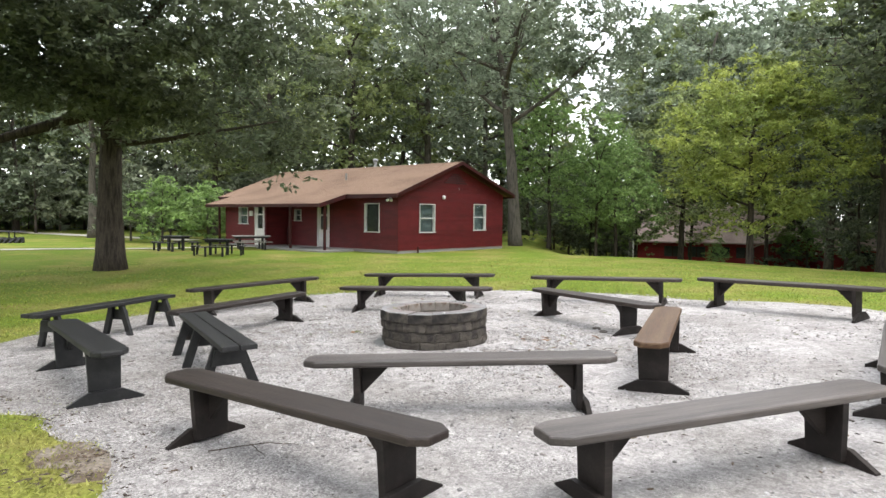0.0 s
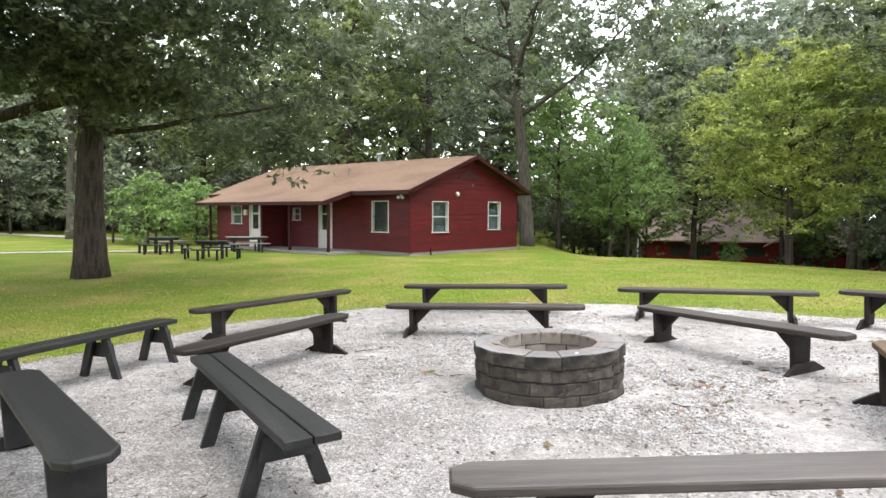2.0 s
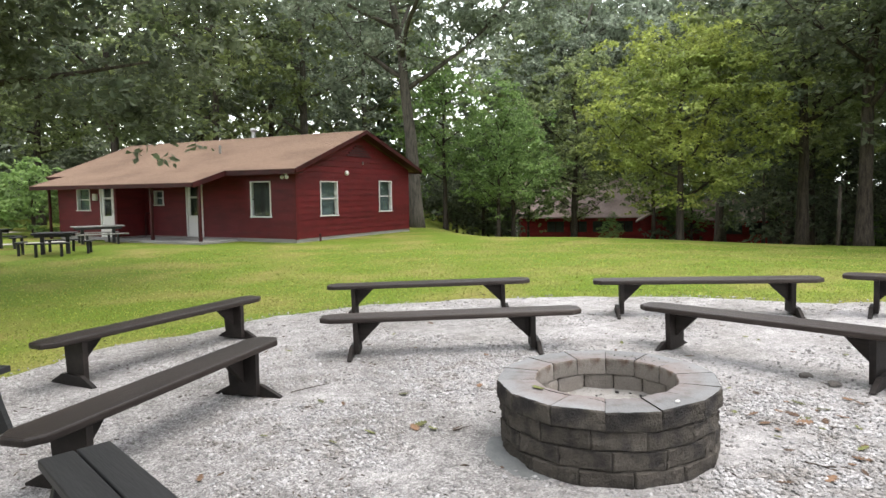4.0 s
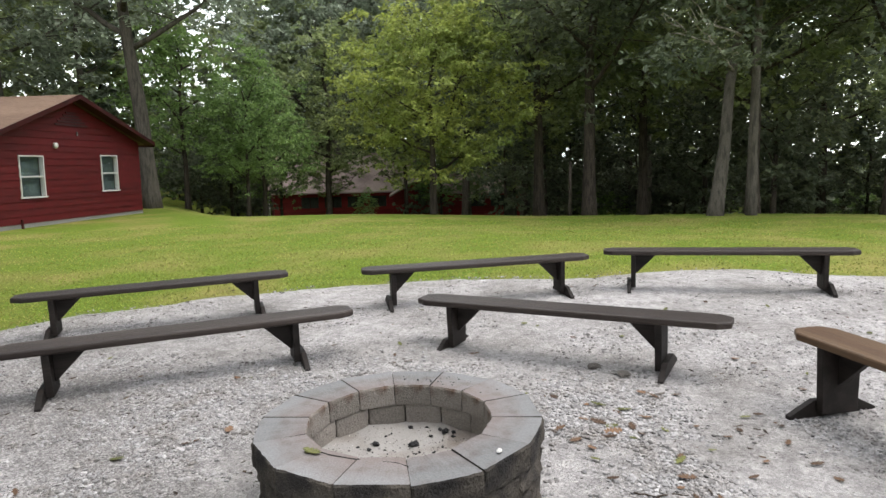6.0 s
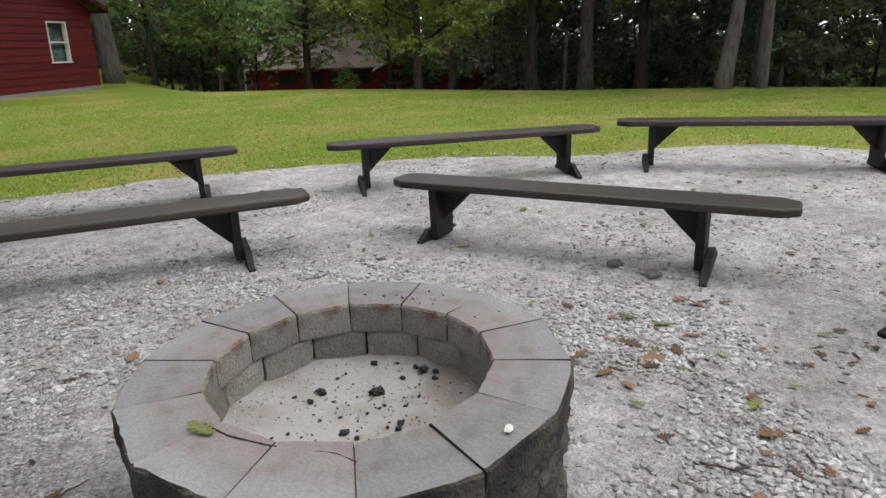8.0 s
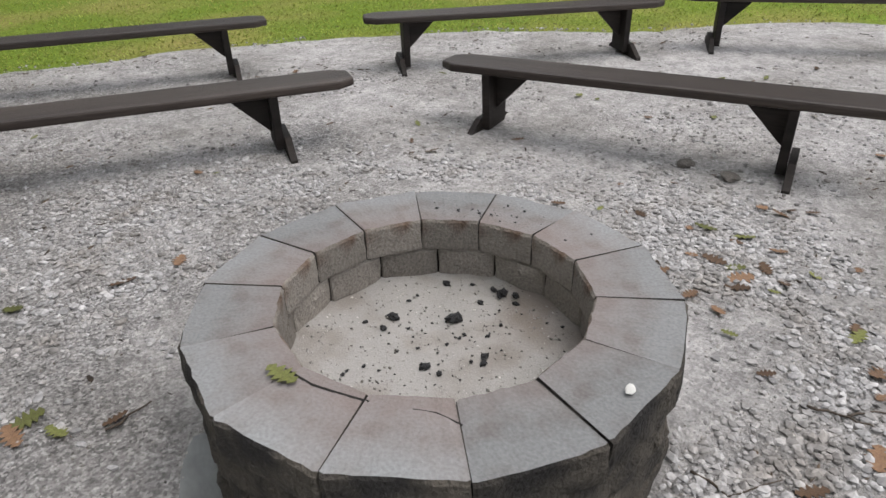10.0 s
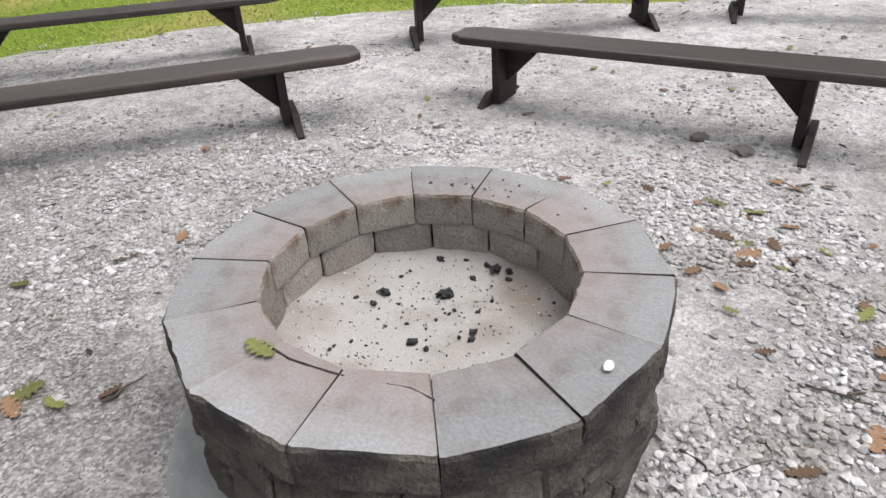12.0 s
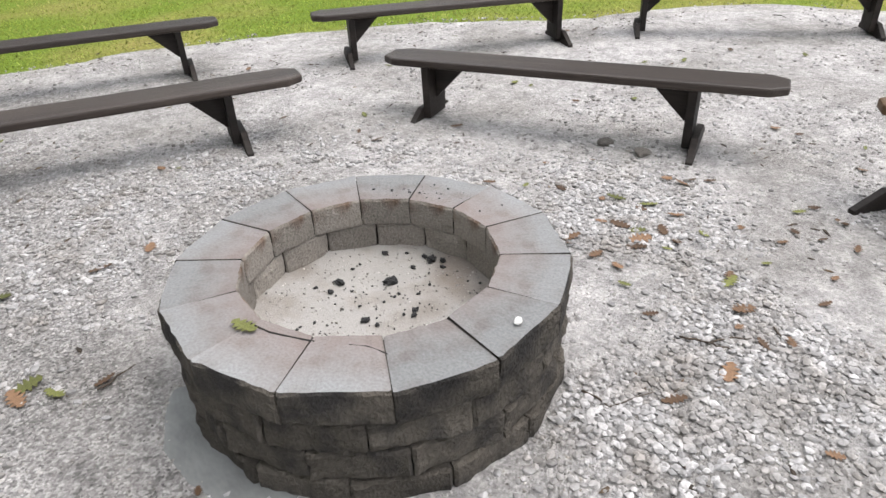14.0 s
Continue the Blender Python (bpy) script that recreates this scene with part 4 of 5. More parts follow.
far_roof(shed, -0.3, 4.3, -0.3, 4.3, 2.05, 3.3)

# ---- picnic tables, grill, pole ----


def picnic_table(m, label, top=BLACKWOOD, long=False):
    m = m @ Matrix.Scale(0.8, 4)
    ob = thing("picnic_table", label, "picnic table", m, "picnic tables by the cabin")
    a, b = (0.95, 0.4) if long else (0.62, 0.5)
    for i in range(4):
        y = -b + (2 * b) * i / 4
        boxp("table_board", ob, -a, a, y + 0.008, y + b / 2 - 0.008, 0.7, 0.745, top, 0.006)
    for s in (-1, 1):
        boxp("leg", ob, s * a * 0.62 - 0.06, s * a * 0.62 + 0.06, -0.06, 0.06, -0.05, 0.7, BLACKWOOD, 0.005)
        boxp("rail", ob, -a * 0.9, a * 0.9, s * 0.3 - 0.03, s * 0.3 + 0.03, 0.6, 0.7, BLACKWOOD, 0.004)
        seat = boxp("seat", ob, -a, a, s * (b + 0.45) - 0.14, s * (b + 0.45) + 0.14, 0.4, 0.445, top, 0.006)
        for k in (-1, 1):
            boxp("seat_leg", seat, k * a * 0.6 - 0.04, k * a * 0.6 + 0.04, s * (b + 0.45) - 0.05, s * (b + 0.45) + 0.05, -0.05, 0.4, BLACKWOOD, 0.004)
        if not long:
            end = boxp("end_seat", ob, s * (a + 0.42) - 0.13, s * (a + 0.42) + 0.13, -b * 0.8, b * 0.8, 0.4, 0.445, top, 0.006)
            for k in (-1, 1):
                boxp("seat_leg", end, s * (a + 0.42) - 0.04, s * (a + 0.42) + 0.04, k * 0.25 - 0.04, k * 0.25 + 0.04, -0.05, 0.4, BLACKWOOD, 0.004)
    return ob


def on_ground(x, y, turn=0, lift=0.0):
    return pose(x, y, ground_z(x, y) + lift, 0, 0, turn)


picnic_table(on_ground(-8.9, 24.4, 8), "black square picnic table with four seats on the lawn")
picnic_table(on_ground(-11.6, 26.8, -6), "black square picnic table with four seats on the lawn")
picnic_table(on_ground(-9.0, 28.3, 28), "weathered grey-topped picnic table by the cabin", CONCRETE, True)
grill = thing("ground_grill", "black metal ground grill on the lawn", "grill", on_ground(-21.8, 31.5, 20))
put("fire_ring", mesh("fire_ring", *join([tube([(0.45 * math.cos(q), 0.45 * math.sin(q), 0.0), (0.45 * math.cos(q + 0.54), 0.45 * math.sin(q + 0.54), 0.22)], [0.09, 0.09], 6) for q in [i * 0.524 for i in range(12)]]), BLACKMETAL), grill)
put("grate", mesh("grate", *join([tube([(-0.5, -0.4 + 0.1 * i, 0.55), (0.5, -0.4 + 0.1 * i, 0.55)], [0.02, 0.02], 5) for i in range(9)] + [tube([(0.0, -0.42, 0.1), (0.0, -0.42, 0.55)], [0.03, 0.03], 6), tube([(0.0, 0.42, 0.1), (0.0, 0.42, 0.55)], [0.03, 0.03], 6)]), BLACKMETAL), grill)
post = tagged(put("utility_pole", mesh("utility_pole", *tube([(0, 0, -0.5), (0.01, 0, 1.0), (0.02, 0, 2.0)], [0.065, 0.06, 0.055], 10), BARK, True), None, on_ground(15.3, 23.9)), "grey weathered wooden pole at the wood's edge", "pole")

# ---- trees ----


def limb_path(rnd, start, way, length, steps, lift, wobble):
    pts, d = [Vector(start)], Vector(way).normalized()
    for _ in range(steps):
        d = (d + Vector((rnd.uniform(-wobble, wobble), rnd.uniform(-wobble, wobble), lift + rnd.uniform(-wobble, wobble) * 0.5))).normalized()
        pts.append(pts[-1] + d * (length / steps))
    return pts


def leaf_cloud(rnd, centres, per, spread, size, squash=0.5, loose=0.27):
    """Verts and faces of leaf blades: each clump is a few tight sprays, whose blades fan outwards and droop."""
    c = np.asarray(centres, dtype=float)
    g = np.random.default_rng(rnd.randrange(10 ** 6))
    sprays = max(2, per // 13)
    each = per // sprays
    wide = np.repeat(g.uniform(0.55, 1.2, (len(c), 1)), sprays, axis=0)
    hub = np.repeat(c, sprays, axis=0) + g.normal(size=(len(c) * sprays, 3)) * wide * 0.72 * spread * np.array([1, 1, squash])
    n = len(hub) * each
    off = g.normal(size=(n, 3)) * np.array([1, 1, 0.42]) * np.repeat(g.uniform(0.6, 1.3, (len(hub), 1)), each, axis=0) * loose * spread
    off[:, 2] -= 0.35 * np.hypot(off[:, 0], off[:, 1])
    p = np.repeat(hub, each, axis=0) + off
    a = off / (np.linalg.norm(off, axis=1, keepdims=True) + 1e-6) + g.normal(size=(n, 3)) * np.array([0.55, 0.55, 0.35])
    a /= np.linalg.norm(a, axis=1, keepdims=True) + 1e-6
    b = np.cross(a, g.normal(size=(n, 3)) * 0.4 + np.array([0, 0, 1.0]))
    b /= np.linalg.norm(b, axis=1, keepdims=True) + 1e-6
    s = size * g.uniform(0.6, 1.4, (n, 1))
    fold = np.cross(a, b) * s * g.uniform(-0.2, 0.2, (n, 1))
    v = np.stack([p - a * s * 0.5, p + b * s * 0.3 + fold, p + a * s * 0.5, p - b * s * 0.3 + fold], axis=1).reshape(-1, 3)
    f = np.arange(n * 4).reshape(-1, 4)
    return v, f


def tree(name, label, m, seed, height, trunk_r, crown_base, crown_r, leaf_mat, bark, clumps, per, size, spread, lean=(0, 0), limbs=7, fork=0.45, low=None, flare=1.5, dome=0.75, group="", extra=(), twigs=2):
    """A tapered trunk with limbs and twigs, and a crown of leaf clumps about their ends, with gaps."""
    rnd = random.Random(seed)
    ob = thing(name, label, "tree", m, group)
    top = Vector((lean[0], lean[1], height * 0.8))
    trunk = [Vector((0, 0, -0.3))]
    for i in range(1, 8):
        k = i / 7
        trunk.append(Vector((lean[0] * k + rnd.uniform(-1, 1) * 0.02 * height * k, lean[1] * k + rnd.uniform(-1, 1) * 0.02 * height * k, height * 0.8 * k)))
    trunk.insert(1, trunk[0].lerp(trunk[1], 0.35))
    radii = [trunk_r * flare, trunk_r * (1 + (flare - 1) * 0.3)] + [trunk_r * (1 - 0.8 * (i / 7) ** 1.1) for i in range(1, 8)]
    pieces, ends = [tube(trunk, radii, 10)], []
    for i in range(limbs):
        k = fork + (0.95 - fork) * (i + rnd.random() * 0.6) / limbs
        idx = min(6, int(k * 7)) + 1
        start = trunk[idx].lerp(trunk[min(idx + 1, 8)], k * 7 % 1)
        q = i * 2.4 + rnd.uniform(-0.4, 0.4)
        way = (math.cos(q), math.sin(q), rnd.uniform(0.15, 0.7))
        reach = crown_r * rnd.uniform(0.75, 1.05) * (1.1 - 0.55 * k)
        pts = limb_path(rnd, start, way, reach, 6, 0.08, 0.22)
        r = trunk_r * rnd.uniform(0.28, 0.42)
        pieces.append(tube(pts, [r * (1 - 0.13 * j) for j in range(7)], 6))
        for j in range(2, 7):
            ends.append(pts[j])
            for _ in range(twigs):
                tw = limb_path(rnd, pts[j], (rnd.uniform(-1, 1), rnd.uniform(-1, 1), rnd.uniform(-0.3, 0.7)), crown_r * rnd.uniform(0.2, 0.4), 3, 0.05, 0.3)
                pieces.append(tube(tw, [r * 0.3, r * 0.22, r * 0.15, r * 0.06], 4))
                ends += tw[1:]
    for start, way, length, r in low or []:
        pts = limb_path(rnd, start, way, length, 8, 0.0, 0.13)
        pieces.append(tube(pts, [r * (1 - 0.1 * j) for j in range(9)], 7))
        ends += pts[4:] * 2
    put("trunk", mesh("trunk", *join(pieces), bark, True), ob)
    centres = [e + Vector((rnd.gauss(0, 0.4), rnd.gauss(0, 0.4), rnd.gauss(0, 0.3))) for e in ends if e.z > crown_base * 0.8 or low]
    mid = crown_base + (height - crown_base) * 0.5
    half = (height - crown_base) * 0.5
    rnd.shuffle(centres)
    centres = centres[: int(clumps * 0.45)]
    tries = 0
    while len(centres) < clumps and tries < 20000:
        tries += 1
        x, y, z = rnd.uniform(-1, 1), rnd.uniform(-1, 1), rnd.uniform(-1, 1)
        r = math.sqrt(x * x + y * y + z * z)
        if r > 1 or r < 0.45:
            continue
        wob = 1 + 0.28 * noise.noise((x * 2 + seed, y * 2, z * 2))
        wide = 1 - 0.35 * max(0, z) ** 1.5 * (1 / dome)
        k = (z + 1) / 2
        centres.append(Vector((x * crown_r * wob * wide + lean[0] * k, y * crown_r * wob * wide + lean[1] * k, mid + z * half * wob)))
    for cx, cy, cz, rx, ry, rz, n in extra:
        centres += [Vector((cx + rnd.uniform(-rx, rx), cy + rnd.uniform(-ry, ry), cz + rnd.uniform(-rz, rz))) for _ in range(n)]
    v, f = leaf_cloud(rnd, [tuple(c) for c in centres], per, spread, size)
    put("crown", mesh("crown", v.tolist(), f.tolist(), leaf_mat), ob)
    return ob


def tilt_ground(x, y, turn=0):
    return on_ground(x, y, turn)


# The large oak on the lawn, with low limbs.
# LEAF_DARK puts the backlit crown's shade into its leaf colour.
tree("tree", "large oak with dark trunk and low spreading limbs on the lawn", tilt_ground(-10.2, 19.4), 11, 17, 0.36, 4.6, 8.6, LEAF_DARK, BARK, 620, 78, 0.17, 0.58,
     limbs=11, fork=0.42, flare=1.45, low=[((0, 0, 4.7), (-1, -0.25, -0.42), 7.0, 0.2), ((0, 0, 3.6), (0.85, -0.3, 0.12), 6.0, 0.1)],
     extra=[(0.5, -4.0, 7.2, 6.0, 2.5, 1.9, 210), (-3.5, -3.0, 6.2, 4.0, 2.5, 1.2, 80), (5.0, -1.0, 5.2, 2.0, 1.5, 1.6, 45), (5.0, -0.5, 3.6, 0.8, 0.6, 0.9, 12), (0.6, -2.2, 5.3, 2.8, 1.2, 1.0, 120), (1.3, -1.4, 4.4, 1.3, 0.7, 0.5, 26)])
# The tall grey oak behind the cabin.
tree("tree", "tall pale-barked oak with forked limbs behind the cabin", tilt_ground(2.8, 35.6), 23, 18, 0.34, 7.2, 8.2, LEAF_GREY, PALEBARK, 380, 60, 0.22, 0.65, lean=(-1.2, 0), limbs=10, fork=0.42, flare=1.25, extra=[(4.4, 0.0, 10.4, 2.2, 1.5, 1.4, 38), (5.2, 0.0, 13.4, 2.6, 1.5, 1.6, 46)])
# The bright young tree past the lawn's crest.
tree("tree", "dense bright yellow-green tree with rounded crown", tilt_ground(11.7, 27.6), 31, 8.5, 0.15, 1.3, 4.15, LEAF_LIGHT, BARK, 430, 72, 0.15, 0.42, limbs=9, fork=0.22, flare=1.2, dome=0.9)
leaning = tree("tree", "leaning oak with pale bark at the wood's edge", tilt_ground(15.4, 17.9), 41, 17, 0.19, 5.2, 5.6, LEAF_DARK, PALEBARK, 260, 65, 0.19, 0.6, lean=(3.0, 0.4), limbs=9, fork=0.35, flare=1.5, extra=[(-0.3, -1.0, 7.3, 3.2, 1.6, 1.2, 50), (-2.0, -1.0, 4.4, 1.5, 1.2, 0.7, 14)])
DEADWOOD = material("bare_dead_wood", (0.4, 0.37, 0.32), 0.9, 6, 0.3, 40, 0.4, second=(0.17, 0.15, 0.13), depth=0.01)
boughs = random.Random(17)
for start, way, length in [((1.0, 0.1, 4.7), (-1.1, 0.0, 0.1), 3.0), ((1.1, 0.1, 5.2), (-1.0, -0.1, 0.3), 2.8), ((1.2, 0.1, 5.7), (-1.1, 0.1, 0.3), 2.6), ((0.8, 0.1, 4.2), (-1.0, 0.2, 0.3), 2.4)]:
    line = limb_path(boughs, start, way, length, 8, 0.02, 0.34)
    pieces = [tube(line, [0.045 * (1 - 0.11 * j) for j in range(9)], 6)]
    for j in (2, 3, 5, 6):
        fine = limb_path(boughs, line[j], (boughs.uniform(-1, 0.2), boughs.uniform(-0.6, 0.8), boughs.uniform(-0.5, 0.9)), boughs.uniform(0.5, 1.1), 5, 0.0, 0.4)
        pieces.append(tube(fine, [0.024, 0.019, 0.015, 0.011, 0.008, 0.004], 5))
    put("dead_bough", mesh("dead_bough", *join(pieces), DEADWOOD, True), leaning, None, "bare pale dead bough")
tree("tree", "straight pale-barked tree at the wood's edge", tilt_ground(16.3, 17.3), 43, 18, 0.15, 6.0, 4.8, LEAF_DARK, PALEBARK, 230, 65, 0.19, 0.6, limbs=8, fork=0.4, flare=1.2)

KINDS = [
    ("tall woodland oak in dark summer leaf", 51, 18, 0.26, 4.0, 5.2, LEAF_DARK, BARK, 190, 44, 0.29, 0.72),
    ("woodland oak in summer leaf", 52, 16, 0.24, 3.2, 5.0, LEAF_OAK, BARK, 210, 46, 0.28, 0.72),
    ("woodland tree with mid-green crown", 53, 13, 0.18, 1.8, 4.2, LEAF_MID, BARK, 220, 50, 0.24, 0.62),
    ("tall woodland oak with grey-green crown", 54, 20, 0.3, 4.8, 5.8, LEAF_GREY, PALEBARK, 200, 46, 0.3, 0.8),
    ("low woodland tree in dark leaf", 55, 8, 0.13, 0.7, 3.2, LEAF_DARK, BARK, 120, 44, 0.27, 0.62),
    ("distant tall oak in dark leaf", 56, 19, 0.26, 2.4, 5.6, LEAF_DARK, BARK, 130, 36, 0.44, 1.0),
    ("distant oak in summer leaf", 57, 18, 0.26, 2.0, 5.6, LEAF_OAK, BARK, 130, 36, 0.44, 1.0),
    ("distant oak with grey-green crown", 58, 20, 0.28, 3.0, 6.2, LEAF_GREY, PALEBARK, 130, 36, 0.46, 1.05),
    ("understorey bush in dark leaf", 59, 4, 0.06, 0.1, 2.2, LEAF_DARK, BARK, 56, 28, 0.28, 0.5),
    ("understorey bush in mid-green leaf", 60, 3.4, 0.06, 0.1, 2.0, LEAF_MID, BARK, 56, 28, 0.24, 0.45),
]
PLANTED = {}


def plant(kind, x, y, scale=1.0, turn=None, sink=0.0):
    turn = random.uniform(0, 360) if turn is None else turn
    m = on_ground(x, y, turn, -sink)
    if kind not in PLANTED:
        text, seed, h, r, cb, cr, leaf, bark, n, per, size, spread = KINDS[kind]
        PLANTED[kind] = tree("tree", text, m, seed, h, r, cb, cr, leaf, bark, n, per, size, spread, limbs=9 if kind < 4 else 6, fork=0.3, group="woodland trees", twigs=2 if kind < 4 else 0)
        PLANTED[kind].scale = (scale,) * 3
        return PLANTED[kind]
    ob = copy_thing(PLANTED[kind], m)
    ob.scale = (scale,) * 3
    return ob


# Trees placed one by one: by the cabin, before the far cabin, along the right-hand wood.
for kind, x, y, s in [
    (1, -7.0, 40.5, 1.05), (0, -12.5, 43, 1.0), (3, -2.5, 45, 1.0), (1, -17.5, 46, 1.0), (9, -14.9, 32.6, 1.0), (9, -13.2, 34.0, 0.9), (8, -17.5, 34.5, 1.0),
    (2, 5.3, 41.5, 0.8), (2, 7.6, 38.6, 0.62), (2, 9.6, 42.5, 0.75), (4, 8.8, 46.5, 1.0), (1, 10.5, 52, 0.5), (0, 21.5, 40.0, 1.0), (1, 25.0, 38.5, 1.05),
    (1, 17.0, 27.6, 0.95), (0, 16.6, 24.2, 0.95), (1, 21.0, 20.3, 1.0), (1, 22.5, 26.8, 1.0), (0, 19.9, 15.2, 0.9), (3, 28.5, 18.8, 1.0), (4, 24.2, 21.5, 1.0),
    (3, 27.5, 31, 1.05), (1, 33.5, 24.5, 1.05), (4, 29.0, 15.5, 0.8), (0, 30.5, 9.5, 1.0), (1, 22.3, 33.6, 0.95),
    (3, -22.2, 39.0, 0.8),
]:
    plant(kind, x, y, s)
# The last five, trunks out of view, are added to shade the left lawn.
for kind, x, y, k in [(3, 21.5, 69.0, 1.3), (3, 25.5, 67.0, 1.3), (1, 28.5, 63.0, 1.25), (3, 24.0, 75.0, 1.4), (3, 30.5, 47.0, 1.05), (1, -13.5, 10.5, 1.0), (0, -8.8, 8.0, 0.95), (0, -11.8, 13.6, 1.0), (0, -13.0, 5.5, 1.0), (0, -7.6, 2.6, 1.0)]:
    plant(kind, x, y, k)
# Tall trees that close the view above the far cabin and the main cabin.
for kind, x, y, k in [(7, 5.0, 57, 1.1), (7, 11.5, 71, 0.55), (6, 15.0, 66, 0.55), (6, 9.0, 60, 0.5), (2, 12.0, 47.0, 0.6), (1, 17.8, 53.0, 0.62), (2, 22.8, 45.0, 0.5), (6, 20.5, 71, 1.3), (5, 25.5, 68, 1.15), (7, 31, 62, 1.15), (6, 5, 55, 1.05), (5, 34, 52, 1.1), (6, 28, 42, 1.05), (5, 33, 40, 1.1), (7, 1.5, 52, 1.0), (6, -5, 52, 1.05), (5, -9, 48, 1.0),
                      (8, 22.0, 46.0, 0.8), (1, 14.8, 46.0, 0.9), (1, 20.6, 46.0, 0.7), (2, 16.5, 44.0, 0.2), (3, 21.5, 60.0, 1.3), (3, 26.0, 58.0, 1.25), (6, 22.0, 65.0, 1.4), (3, 25.5, 53.0, 1.2), (3, 29.0, 51.0, 1.2), (8, 11.0, 50, 0.8), (8, 6.2, 46, 0.9), (8, 3.0, 44, 0.8), (8, 26.0, 37.5, 1.0),
                      (9, -17.2, 38.5, 1.05), (9, -14.5, 37.5, 1.0), (8, -19.5, 41, 1.0)]:
    plant(kind, x, y, k)
for i in range(16):
    az, dist = -50 + 2.0 * i, 56 + 5 * (i % 3)
    plant(6 if i % 2 else 5, -1 + dist * math.sin(radians(az)), 7 + dist * math.cos(radians(az)), 0.85)
    plant(8, -1 + (dist - 7) * math.sin(radians(az + 1)), 7 + (dist - 7) * math.cos(radians(az + 1)), 1.5)
for i in range(7):
    az, dist = 16.5 + 3.6 * i, 74 + 3 * (i % 2)
    plant((5, 7, 6)[i % 3], -1 + dist * math.sin(radians(az)), 7 + dist * math.cos(radians(az)), 1.5)
for i in range(9):
    az, dist = 38 + 5.6 * i, 32 + 4 * (i % 3)
    plant(4, -1 + dist * math.sin(radians(az)), 7 + dist * math.cos(radians(az)), 0.7 + 0.1 * (i % 4))
# The woods round about.
rnd = random.Random(5)
for i in range(56):
    az = -78 + 175 * ((i * 0.618034) % 1.0)
    dist = (60 if az < -24 else 46 if az < 12 else 42 if az > 36 else 66) + 26 * rnd.uniform(0, 1)
    x, y = -1 + dist * math.sin(radians(az)), 7 + dist * math.cos(radians(az))
    plant(rnd.choice([5, 5, 6, 6, 7]), x, y, rnd.uniform(0.85, 1.15) * (0.5 if 6.5 < az < 15 else 1), rnd.uniform(0, 360))
for i in range(26):
    az = -75 + 168 * ((i * 0.618034 + 0.3) % 1.0)
    dist = (58 if az < -24 else 45 if az < 12 else 33 if az > 40 else 64) + 12 * rnd.random()
    plant(4, -1 + dist * math.sin(radians(az)), 7 + dist * math.cos(radians(az)), rnd.uniform(0.5, 0.95), rnd.uniform(0, 360))
for i in range(64):
    az = -72 + 160 * ((i * 0.618034 + 0.7) % 1.0)
    dist = (58 if az < -24 else 48 if az < 12 else 36 if az > 40 else 66) + 14 * rnd.random()
    plant(8 + i % 2, -1 + dist * math.sin(radians(az)), 7 + dist * math.cos(radians(az)), rnd.uniform(0.7, 1.2), rnd.uniform(0, 360))
# Ten unseen trees behind the camera, added to hold back low sky light.
for i in range(10):
    az = 115 + 140 * i / 9
    dist = rnd.uniform(26, 34)
    plant(rnd.choice([5, 6]), -1 + dist * math.sin(radians(az)), 7 + dist * math.cos(radians(az)), 0.9, rnd.uniform(0, 360))

# The depth of the woods behind.
g = random.Random(9)
centres = []
for i in range(5200):
    az = g.uniform(-90, 110)
    d = g.uniform(74, 100) - (16 if i % 4 == 0 and not 6 < az < 36 else 0)
    x, y = -1 + d * math.sin(radians(az)), 7 + d * math.cos(radians(az))
    h = g.random() ** 0.8 * ((29 if az < 7 or az > 14.5 else 13) + 4 * noise.noise((az * 0.12, 0, 0))) if i % 2 else g.random() * 5
    centres.append((x, y, ground_z(x, y) + h))
v, f = leaf_cloud(g, centres, 20, 1.8, 1.05, 0.6, 0.7)
tagged(put("distant_woods", mesh("distant_woods", v.tolist(), f.tolist(), LEAF_DARK)), "dark depth of distant summer woods", "woods", kind="stuff")

# ---- grass, pebbles, leaves, twigs ----
g = np.random.default_rng(3)


def inside_gravel(x, y, grow=0.0):
    return math.hypot(x - 0.2, y - 8.2) < gravel_edge(math.degrees(math.atan2(y - 8.2, x - 0.2))) + grow


bv, bf = [], []
for _ in range(240000):
    r = 4.0 + 13 * g.random() ** 2.2
    a = g.random() * 360
    x, y = 0.2 + r * math.cos(radians(a)), 8.2 + r * math.sin(radians(a))
    if y < -1 or inside_gravel(x, y, g.normal() * (0.26 if x < -0.8 and y < 6 else 0.12) - 0.02):
        continue
    z = ground_z(x, y)
    h = g.uniform(0.01, 0.033)
    q = g.random() * 6.28
    w = g.uniform(0.004, 0.008) * (1 + 0.08 * r)
    dx, dy = math.cos(q) * w, math.sin(q) * w
    lx, ly = g.normal() * 0.025, g.normal() * 0.025
    k = len(bv)
    bv += [(x - dx, y - dy, z - 0.005), (x + dx, y + dy, z - 0.005), (x + lx, y + ly, z + h)]
    bf.append((k, k + 1, k + 2))
tagged(put("grass", mesh("grass", bv, bf, BLADE)), "short mown grass blades of the lawn", "grass", kind="stuff")

bm0 = bmesh.new()
bmesh.ops.create_icosphere(bm0, subdivisions=1, radius=1)
low = np.array([tuple(v.co) for v in bm0.verts])
lowf = np.array([[v.index for v in q.verts] for q in bm0.faces])
bm0.free()
